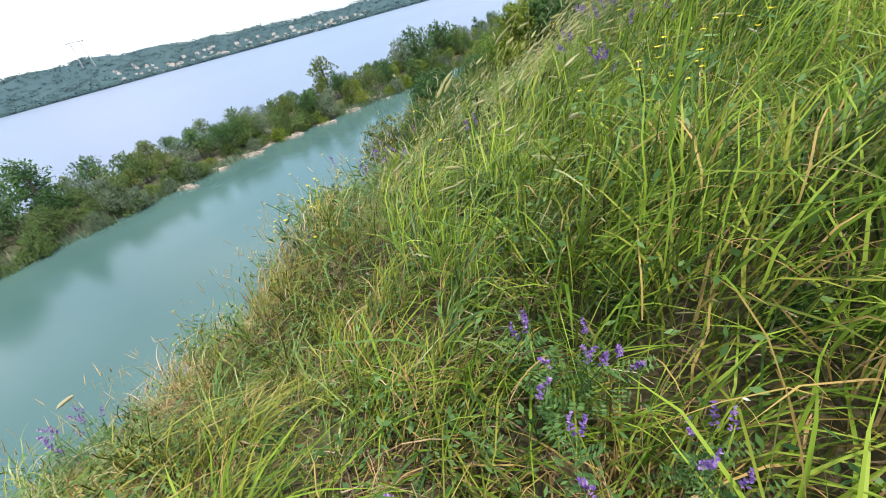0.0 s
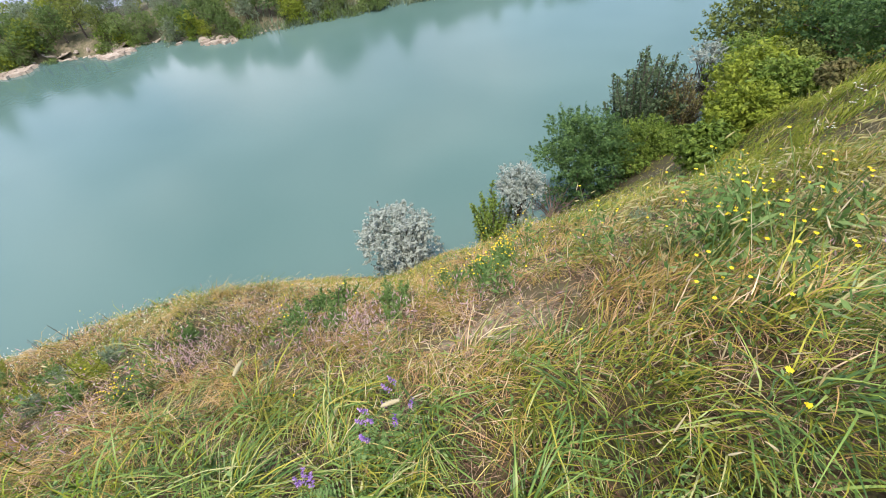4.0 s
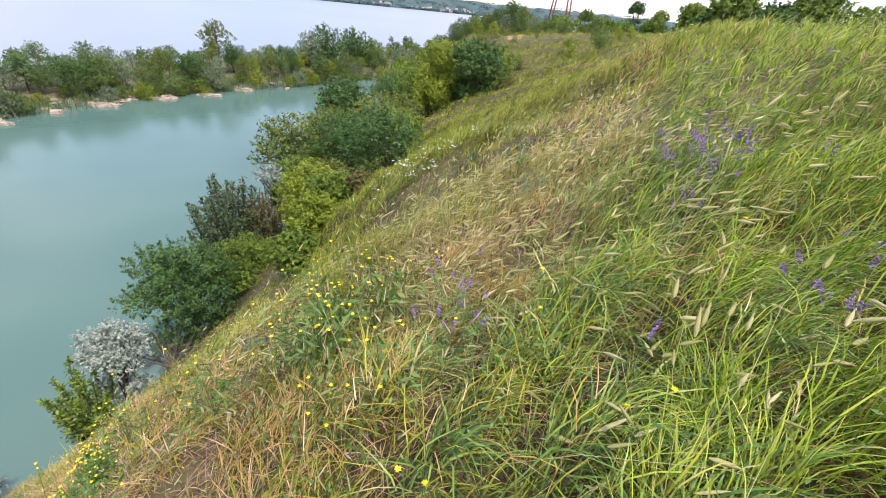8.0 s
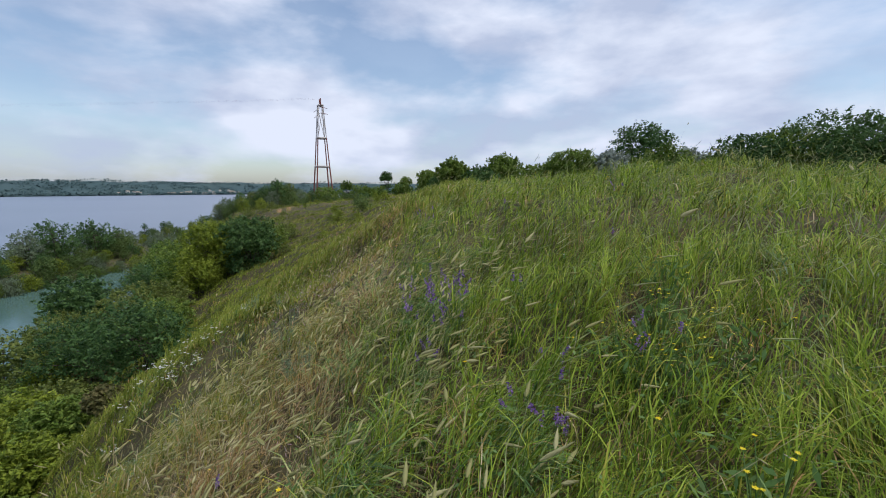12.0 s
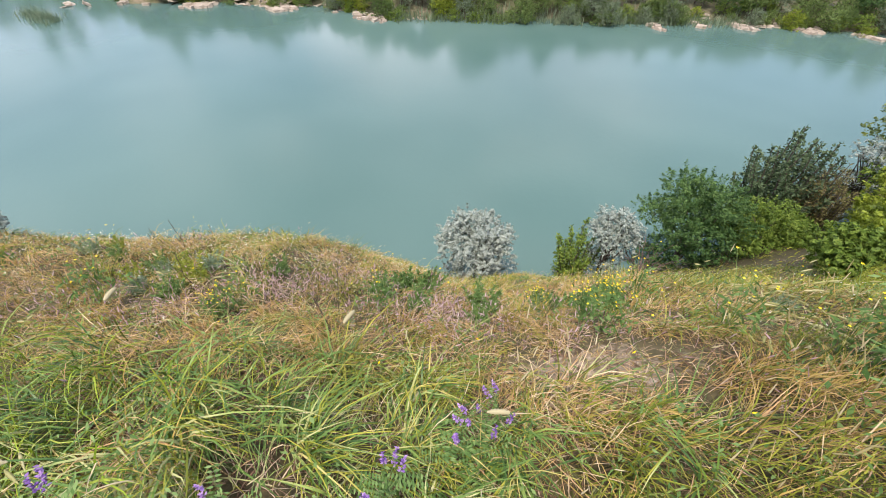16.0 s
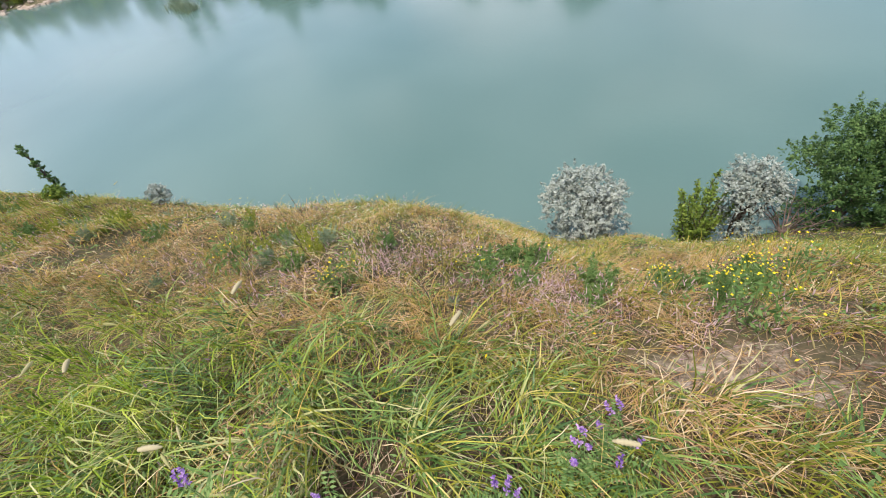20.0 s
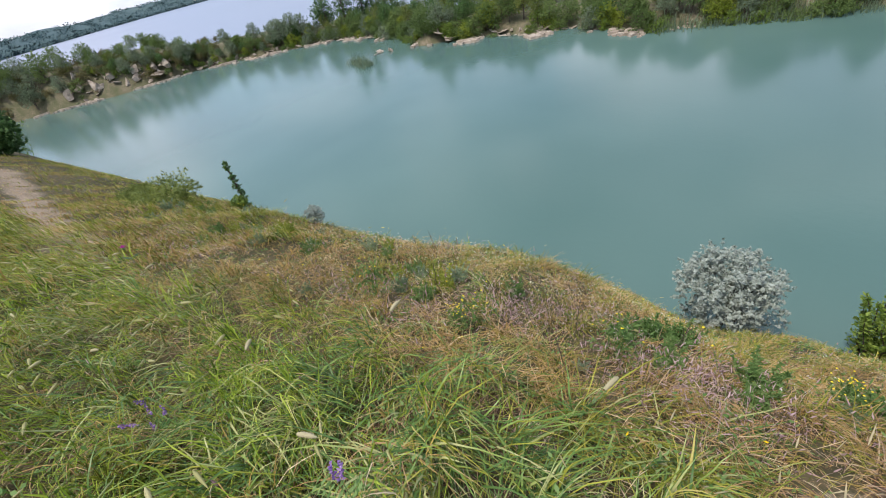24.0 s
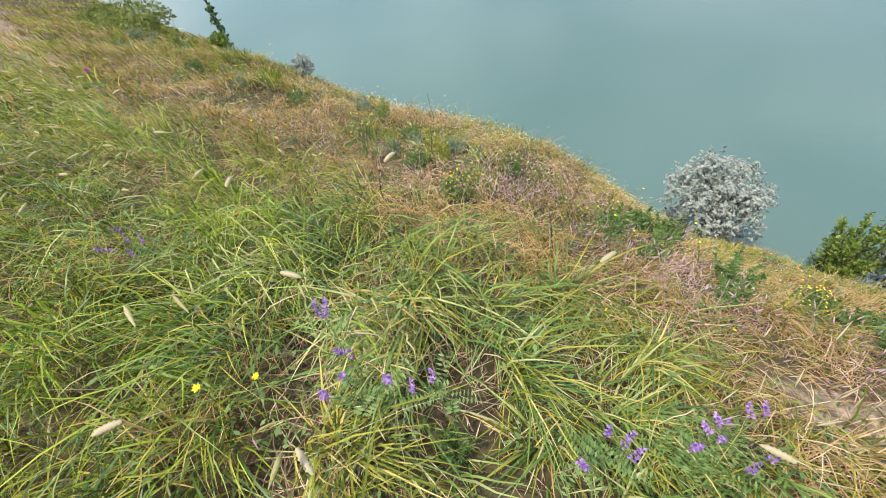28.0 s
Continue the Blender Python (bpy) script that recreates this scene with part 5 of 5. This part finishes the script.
def vetch(seed, spikes):
    """Climbing vetch: feathered leaves and one-sided violet spikes."""
    rng = np.random.default_rng(seed)
    top = tagged(new("vetch_plant"), "tufted vetch with violet flower spikes in the grass", "wildflower", "vetch in the meadow")
    stems, leaves = [], []
    for k in range(spikes):
        a = rng.uniform(0, 6.283)
        h = rng.uniform(0.32, 0.45)
        lean = np.array([math.cos(a), math.sin(a)]) * rng.uniform(0.05, 0.32)
        pts, rad = stem(rng, h, lean)
        stems.append(tube(pts, rad, 4))
        for q in range(3):
            c = pts[2] + (pts[-1] - pts[2]) * rng.uniform(0, 0.8)
            way = unit(rng.normal(size=3) + [0, 0, 0.4])
            for j in range(7):
                for s in (-1, 1):
                    side = unit(np.cross(way, [0, 0, 1.0])) * s
                    leaves.append((c + way * (0.012 * j + 0.01) + side * 0.010, side))
        tip = pts[-1]
        d = unit(np.array([*lean * 0.6, 1.0]) + rng.normal(size=3) * 0.25)
        n = 34
        s = rng.uniform(0, 1, n)
        ang = rng.uniform(0, 6.283, n)
        e1 = unit(np.cross(d, [0.3, 0.2, 1.0]))
        e2 = np.cross(d, e1)
        outw = np.cos(ang)[:, None] * e1 + np.sin(ang)[:, None] * e2
        c = tip + d * (s * 0.05)[:, None] + outw * (0.007 * (1 - 0.6 * s))[:, None]
        part("flower_spike", quads_at(c, unit(rng.normal(size=(n, 3))), unit(outw + d * 0.3), np.full(n, 0.0055), np.full(n, 0.0030)), PURPLE, top)
    c, t = np.array([v[0] for v in leaves]), np.array([v[1] for v in leaves])
    part("stem", joined(stems), HERB, top)
    part("foliage", quads_at(c, unit(rng.normal(size=c.shape) * 0.4 + [0, 0, 1.0]), t, np.full(len(c), 0.010), np.full(len(c), 0.0035)), HERB, top)
    return top


def ray_flower(seed, count, size, tall, label, name="yellow_flower_plant", mat=None, flat_head=False):
    """A branching plant with open flowers or flat umbels at its tips."""
    rng = np.random.default_rng(seed)
    top = tagged(new(name), label, "wildflower", name.replace("_", " ") + "s in the meadow")
    stems = []
    for k in range(count):
        a = rng.uniform(0, 6.283)
        lean = np.array([math.cos(a), math.sin(a)]) * rng.uniform(0.05, 0.5)
        pts, rad = stem(rng, tall * rng.uniform(0.75, 1.1), lean)
        stems.append(tube(pts, rad, 4))
        tip = pts[-1]
        n = 14 if flat_head else 8
        ang = np.arange(n) * 2.399 + rng.uniform(0, 6)
        rr = size * (np.sqrt((np.arange(n) + 0.5) / n) if flat_head else np.full(n, 0.55))
        d = np.stack([np.cos(ang), np.sin(ang), rng.uniform(-0.15, 0.35, n)], -1)
        c = tip + d * rr[:, None] * [1, 1, 0.3]
        nrm = unit(rng.normal(size=(n, 3)) * 0.25 + [0, 0, 1.0])
        part("umbel" if flat_head else "blossom", quads_at(c, nrm, unit(d), np.full(n, size * (0.28 if flat_head else 0.55)), np.full(n, size * (0.24 if flat_head else 0.36))), mat or YELLOW, top)
    part("stem", joined(stems), HERB, top)
    n = 14 * count
    c = np.stack([rng.normal(0, tall * 0.18, n), rng.normal(0, tall * 0.18, n), rng.uniform(0.02, tall * 0.75, n)], -1)
    part("foliage", quads_at(c, unit(rng.normal(size=(n, 3)) + [0, 0, 0.6]), unit(rng.normal(size=(n, 3))), rng.uniform(0.014, 0.03, n), rng.uniform(0.003, 0.007, n)), HERB, top)
    return top


def foxtail(seed, height, label):
    rng = np.random.default_rng(seed)
    top = tagged(new("foxtail_stalk"), label, "grass", "foxtails in the grass")
    az, bend = 0.3, 0.7
    d = np.array([math.cos(az), math.sin(az), 0.0])
    stalk = blades(np.zeros((1, 3)), np.array([az]), np.array([height]), np.array([bend]), np.array([0.0024]), 5, 0.0)
    tip = d * 0.85 * height * bend + np.array([0, 0, height * (1 - 0.5 * bend)])
    k = np.linspace(0, 1, 15)
    way = unit(d * 1.2 + np.array([0, 0, 0.15]))
    line = tip + k[:, None] * way * 0.066 + (k ** 2)[:, None] * np.array([0, 0, -0.016])
    fat = 0.0078 * np.sin(np.pi * np.clip(k * 0.93 + 0.07, 0, 1)) ** 0.55 * (1 + 0.22 * np.where(np.arange(15) % 2, 1, -1)) * rng.uniform(0.9, 1.1, 15) + 0.0006
    part("stalk", stalk, EAR, top)
    part("seed_head", tube(line, fat, 9), FOX, top)
    return top


def set_down(proto, x, y, size, turn, first):
    if first:
        proto.location, proto.rotation_euler, proto.scale = (x, y, rooted(x, y)), (0, 0, turn), (size, size, size)
        return proto
    return put(proto, x, y, size, turn)


VETCH = [(0.35, 0.50), (-0.24, 0.30), (3.90, -0.72), (0.42, 0.62), (-1.52, 0.19), (3.62, -0.76), (2.28, 0.20), (3.80, -0.60), (2.50, 0.33), (3.36, -0.80), (4.29, -2.39), (2.38, -1.00), (3.06, -0.62),
         (3.46, -1.33), (0.84, -1.31), (0.78, -1.52), (0.72, -1.60), (0.66, -1.42), (-1.60, 0.15), (0.26, 0.48), (2.65, -1.62), (4.05, -0.70), (3.97, -0.55), (3.75, -0.85), (2.73, -1.21), (2.05, -0.45), (2.03, 0.21), (2.34, -1.06), (0.56, -1.08),
         (0.88, -1.36), (3.7, -0.62), (3.5, -0.68), (3.85, -0.9), (4.15, -0.62), (4.1, -0.88), (3.6, -0.9), (3.95, -0.8), (4.3, -0.75), (-0.45, 0.18), (5.4, -3.0), (6.0, -1.9), (6.8, -1.0), (0.10, 0.36)]
plants = [vetch(201 + k, n) for k, n in enumerate((4, 2, 6))]
for k, (x, y) in enumerate(VETCH):
    set_down(plants[k % 3], x, y, 1.1 if x > 3 else 0.62 if y < -0.9 and x < 1 else 1.0, k * 1.9, k < 3)
plants = [ray_flower(211, 2, 0.010, 0.46, "low plant with bright yellow flowers"), ray_flower(212, 9, 0.0055, 0.36, "branching plant with small yellow blossoms"),
          ray_flower(213, 28, 0.0066, 0.30, "bushy plant covered in yellow flowers")]
for k, (x, y, size, kind) in enumerate([
        (1.52, 0.02, 1.0, 0), (2.48, 1.03, 1.4, 1), (1.5, 2.05, 1.0, 2), (1.25, 1.9, 1, 2), (1.2, 1.5, 0.9, 1), (2.10, -0.17, 1, 0), (2.5, 1.1, 1, 1), (2.15, 1.15, 1, 1), (1.75, 2.2, 1, 1),
        (1.0, 2.2, 0.9, 2), (1.78, -0.36, 1, 0), (-1.2, 1.65, 0.8, 2), (-1.1, 1.75, 0.8, 1), (2.85, -1.82, 1, 1), (2.54, -1.75, 1, 1), (2.7, -1.5, 1, 1), (-0.68, 0.13, 1, 0),
        (4.6, -0.78, 1.2, 1), (2.05, 0.84, 1.2, 1), (2.5, 0.8, 1.3, 1), (1.14, 1.68, 0.8, 1), (1.64, 2.44, 1.0, 2), (1.88, 0.42, 1.1, 1), (1.66, 0.52, 1.0, 1), (2.2, 1.0, 1.2, 1), (2.36, 1.05, 1.2, 1), (1.81, -1.43, 1.1, 1), (1.71, -1.33, 1.0, 1), (2.82, -1.8, 1.1, 1), (2.73, -1.7, 1.1, 2), (2.6, -2.0, 1.1, 1), (2.7, 0.75, 1, 1), (-0.2, 1.9, 0.8, 1), (0.35, 2.0, 0.8, 0), (1.85, 1.45, 1, 1), (3.2, -2.1, 1, 1), (-2.9, 1.5, 1, 0), (-2.2, 1.9, 1, 1), (1.9, 0.55, 1, 0), (3.0, 1.6, 1, 1)]):
    first = k in (0, 1, 2)
    set_down(plants[kind], x, y, size, k * 2.1, first)
tails = [foxtail(251, 0.74, "single cream foxtail head nodding on its stalk"), foxtail(252, 0.62, "short cream foxtail head bent to the grass")]
for k, (x, y) in enumerate([(-1.24, 0.17), (-1.15, 0.2), (-0.47, 0.2), (-0.78, 0.09), (-0.82, 0.38), (-2.28, 0.42), (-1.53, -0.4), (-5.0, 0.8), (-4.4, 0.85), (-3.15, 0.87), (-4.7, 0.7), (-1.05, 2.2), (-0.85, 2.25), (-0.6, 2.3), (-3.0, 0.4), (-3.3, 0.3), (-2.9, 0.6), (-0.2, 0.45), (0.9, 0.5)]):
    set_down(tails[k % 2], x, y, 0.5 if y > 1.5 else 1.0, 1.9 * k, k < 2)
umbel = ray_flower(221, 7, 0.05, 0.7, "tall plant with flat white flower umbels", "white_umbel_plant", WHITE, True)
rng = np.random.default_rng(23)
for k in range(34):
    a = rng.uniform(0, 1)
    x, y = 8.3 + rng.normal(0, 0.45), 2.2 + 1.9 * a + rng.normal(0, 0.2)
    if k > 24:
        x, y = 9.5 + 8 * a + rng.normal(0, 0.5), 3.6 + 3.4 * a + rng.normal(0, 0.5)
    set_down(umbel, x, y, rng.uniform(0.5, 0.85), k, k == 0)


def wormwood(seed, r, h, name="wormwood_plant", label="bushy grey-green wormwood on the dry slope", mat=None, count=12):
    """Many upright stems, each feathered with fine leaves all along."""
    rng = np.random.default_rng(seed)
    top = tagged(new(name), label, "herb", name.replace("_", " ") + "s on the slope")
    stems, cs, ts = [], [], []
    for k in range(count):
        a, f = k * 2.4, math.sqrt((k + 0.5) / count)
        root = np.array([math.cos(a), math.sin(a), 0.0]) * r * 0.35 * f
        pts, rad = stem(rng, h * rng.uniform(0.6, 1.0) * (1.05 - 0.3 * f), np.array([math.cos(a), math.sin(a)]) * rng.uniform(0.2, 0.9) * f * r / h)
        pts = pts + root
        stems.append(tube(pts, rad, 4))
        n = 46 * 24 // count if count == 12 else 46
        q = rng.uniform(0.12, 1.0, n)
        seg = q * 3.999
        i = seg.astype(int)
        at = pts[i] + (pts[i + 1] - pts[i]) * (seg - i)[:, None]
        out = unit(rng.normal(size=(n, 3)) * [1, 1, 0.5] + [0, 0, 0.55])
        cs.append(at + out * (0.035 * (1.15 - q))[:, None])
        ts.append(out)
    c, t = np.concatenate(cs), np.concatenate(ts)
    m = len(c)
    for one in (stems if count < 20 else [joined(stems)]):
        part("stem", one, mat or WORMWOOD, top)
    part("foliage", quads_at(c, unit(np.cross(t, rng.normal(size=(m, 3)))), t, rng.uniform(0.010, 0.024, m), rng.uniform(0.0025, 0.006, m)), mat or WORMWOOD, top)
    return top


def scatter_plants(protos, rows):
    for k, (x, y, size, kind) in enumerate(rows):
        first = kind not in [r[3] for r in rows[:k]]
        set_down(protos[kind], x, y, size, k * 1.3, first)


scatter_plants([wormwood(231, 0.20, 0.27), wormwood(232, 0.15, 0.32),
                wormwood(233, 0.17, 0.28, "alfalfa_plant", "fresh green bushy alfalfa among dry grass", HERB),
                wormwood(234, 0.28, 0.62, "tall_weed", "tall leafy green weed on the slope's shoulder", WEED, 14),
                wormwood(235, 0.16, 0.75, "mugwort_plant", "tall blue-grey mugwort in the grass", WORMWOOD, 10)],
               [(-0.08, 2.42, 1.15, 2), (0.12, 2.45, 1.05, 2), (-0.24, 2.2, 0.9, 2), (0.56, 2.0, 1.1, 2), (1.14, 2.2, 0.8, 2), (1.6, 2.35, 1.0, 2), (1.35, 2.3, 0.8, 2), (0.08, 1.95, 0.9, 2), (0.5, 1.75, 0.7, 2), (-1.7, 1.95, 0.8, 2),
                (-2.1, 2.1, 0.8, 0), (1.15, 2.5, 0.9, 0), (0.9, 1.85, 0.6, 1), (-0.35, 1.6, 0.5, 0), (-3.0, 1.75, 0.8, 0), (3.9, 0.9, 0.8, 1), (5.0, 1.0, 1.1, 1), (7.0, 1.6, 1.3, 1), (9.5, 2.0, 1.5, 0),
                (-5, 2.6, 1.1, 0), (-7.3, 3.2, 1.2, 2), (-9.6, 3.2, 1.5, 0), (-6.2, 2.4, 1.0, 2), (2.6, 1.9, 0.9, 0), (6.0, 2.6, 1.3, 1), (11.5, 3.8, 2.0, 2), (-12, 4.4, 1.8, 0),
                (0.75, 0.15, 0.5, 2), (0.68, -0.45, 0.4, 2), (0.95, -0.75, 0.55, 2), (1.0, -1.2, 0.5, 2), (1.2, -1.36, 0.6, 2), (1.15, -1.65, 0.5, 2), (1.45, -1.1, 0.6, 2), (1.25, -0.9, 0.6, 2), (1.6, -1.5, 0.6, 2), (1.3, -0.4, 0.5, 2), (-0.2, 0.2, 0.45, 2), (1.5, 0.35, 0.5, 2), (2.0, -0.3, 0.6, 2), (3.4, -1.2, 0.7, 2), (4.4, -1.6, 0.8, 2), (2.8, -0.6, 0.6, 2),
                (2.25, 0.95, 0.8, 3), (2.6, 1.1, 0.9, 3), (3.0, 1.35, 1.0, 3), (3.5, 1.5, 1.0, 3), (2.8, 0.85, 0.7, 3), (4.0, 1.75, 1.0, 3), (2.05, 1.25, 0.6, 3), (3.2, 1.6, 1.0, 3), (4.6, 2.2, 1.1, 3), (5.3, 2.7, 1.2, 3),
                (6.2, 3.4, 1.2, 3), (7.4, 4.0, 1.3, 3), (5.6, 3.4, 1.2, 3), (6.8, 4.6, 1.4, 3), (8.6, 4.8, 1.4, 3), (10, 5.2, 1.5, 3), (4.9, 3.1, 1.0, 3), (9.4, 3.7, 1.3, 3), (11.5, 4.9, 1.6, 3), (12.8, 5.2, 1.6, 3),
                (4.1, 0.3, 0.7, 4), (4.25, 0.22, 0.8, 4), (6.3, 0.75, 1.0, 4), (6.1, 0.9, 0.9, 4), (5.2, 0.55, 0.8, 4), (7.9, 1.3, 1.0, 4), (8.6, 1.9, 1.1, 4), (5.0, 1.6, 0.9, 4), (10.4, 2.6, 1.2, 4), (-4.2, 1.6, 0.5, 4)])


def thistle(seed):
    """A tall stem with a few spiny leaves and one magenta head."""
    rng = np.random.default_rng(seed)
    top = tagged(new("thistle_plant"), "single magenta thistle above the dry grass", "wildflower")
    pts, rad = stem(rng, 0.52, np.array([0.12, -0.1]), 0.0035)
    part("stem", tube(pts, rad, 6), HERB, top)
    n = 46
    d = unit(rng.normal(size=(n, 3)) + [0, 0, 1.1])
    cup = tube(pts[-1] + np.linspace(-0.012, 0.016, 6)[:, None] * [0, 0, 1.0], [0.006, 0.014, 0.018, 0.019, 0.016, 0.010], 10)
    part("bud", cup, HERB, top)
    part("flower_head", quads_at(pts[-1] + [0, 0, 0.014] + d * 0.018, unit(np.cross(d, rng.normal(size=(n, 3)))), d, np.full(n, 0.018), np.full(n, 0.0028)), MAGENTA, top)
    k = rng.uniform(0.1, 0.7, 12)
    out = unit(rng.normal(size=(12, 3)) * [1, 1, 0.2] + [0, 0, 0.3])
    part("foliage", quads_at(np.array([0, 0, 0.5]) * k[:, None] + out * 0.05, unit(np.cross(out, rng.normal(size=(12, 3)))), out, np.full(12, 0.055), np.full(12, 0.012)), WORMWOOD, top)
    return top


MAGENTA = leafy("magenta_petals", [(0.0, (0.42, 0.03, 0.26)), (1.0, (0.66, 0.10, 0.44))], 0.5, 2.0, thin=0.25)
set_down(thistle(261), -5.0, 1.28, 1.0, 0.4, True)


def dead_stalk(seed, height, label):
    """A leafless brown stalk with a few broken side twigs."""
    rng = np.random.default_rng(seed)
    top = tagged(new("dead_stalk"), label, "dead stalk", "dead stalks on the slope")
    pts, rad = stem(rng, height, rng.normal(size=2) * 0.12, 0.0028)
    pts[1:-1] += rng.normal(size=(3, 3)) * 0.008
    part("stem", tube(pts, rad, 5), BARK, top)
    for k in range(3):
        a = pts[2] + (pts[-1] - pts[2]) * rng.uniform(0, 0.8)
        b = a + unit(rng.normal(size=3) + [0, 0, 1.2]) * rng.uniform(0.05, 0.12)
        part("twig", tube([a, (a + b) / 2 + rng.normal(size=3) * 0.005, b], [0.0018, 0.0014, 0.0008], 4), BARK, top)
    return top


stalks = [dead_stalk(271, 0.48, "thin leafless brown stalk on the dry slope"), dead_stalk(272, 0.36, "short broken brown stalk among dry grass")]
for k, (x, y) in enumerate([(-0.39, 1.44), (-1.05, 1.62), (-2.35, 3.05), (-2.7, 3.15), (-0.45, 1.75), (0.12, 2.1), (-1.6, 2.0)]):
    set_down(stalks[k % 2], x, y, 1.0, 2.3 * k, k < 2)


def bare_shrub(seed, height, r):
    """Leafless forking branches."""
    rng = np.random.default_rng(seed)
    top = tagged(new("bare_shrub"), "leafless brown twiggy shrub beside the dark bush", "shrub")
    for k in range(12):
        a = k * 2.4
        out = np.array([math.cos(a), math.sin(a), 0.0])
        q = np.linspace(0, 1, 6)[:, None]
        pts = out * r * rng.uniform(0.4, 1.0) * q ** 1.2 + np.array([0, 0, height * rng.uniform(0.6, 1.0)]) * q + rng.normal(size=(6, 3)) * 0.04 * q
        pieces = [tube(pts, np.linspace(0.03, 0.008, 6), 5)]
        for j in range(7):
            i = rng.integers(1, 5)
            b = pts[i] + unit(rng.normal(size=3) + out * 0.5 + [0, 0, 0.7]) * rng.uniform(0.25, 0.6)
            pieces.append(tube([pts[i], (pts[i] + b) / 2 + rng.normal(size=3) * 0.03, b], [0.011, 0.008, 0.004], 4))
        part("branch", joined(pieces), TWIG, top)
    return top


TWIG = mottled("grey_brown_twigs", [(0.3, (0.10, 0.07, 0.055)), (0.7, (0.24, 0.18, 0.145))], 6, 0.9, 0.3)
twiggy = bare_shrub(281, 1.9, 1.3)
twiggy.location = (7.9, 12.0, rooted(7.9, 12.0) - 0.1)


# weeds along the brow of the bank
rng = np.random.default_rng(24)
brow = [wormwood(241, 0.22, 0.3, "brow_weed", "green weed on the brow of the bank", HERB), wormwood(242, 0.2, 0.3, "brow_wormwood", "grey-green wormwood on the brow of the bank"),
        wormwood(243, 0.24, 0.34, "brow_herb", "yellow-green herb on the brow of the bank", WEED)]
for k in range(64):
    x = -1.5 - 22 * (k / 64) ** 1.2 + rng.normal(0, 0.25)
    u = 2.25 - 0.175 * x + rng.normal(-0.15, 0.22) * (1 - 0.06 * x)
    set_down(brow[k % 3], x, (u - x * math.sin(TURN)) / math.cos(TURN), rng.uniform(0.5, 1.0) * (1 - 0.05 * x), k * 1.7, k < 3)


# reeds in the shallows of the far bank
pieces = []
for x0, x1, n, off in [(-66, -44, 2600, 1.5), (20, 36, 1200, 0.2), (52, 70, 1200, 0.2), (-8, 16, 1400, 0.0), (-53, -46, 500, -13.5)]:
    x = RNG.uniform(x0, x1, n)
    y = np.interp(x, FAR_X, FAR_Y) + off + RNG.normal(0, 0.9, n)
    p = np.stack([x, y, np.maximum(land(x, y), LEVEL - 0.3)], -1)
    pieces.append(blades(p, wind(n, 0, 2.5), RNG.uniform(0.7, 1.7, n), RNG.uniform(0.05, 0.5, n), RNG.uniform(0.04, 0.09, n), 3))
tagged(new("reeds", sheet("reeds", *joined(pieces), GREYLEAF)), "dull green reeds standing in the shallows", "reeds", kind="stuff")
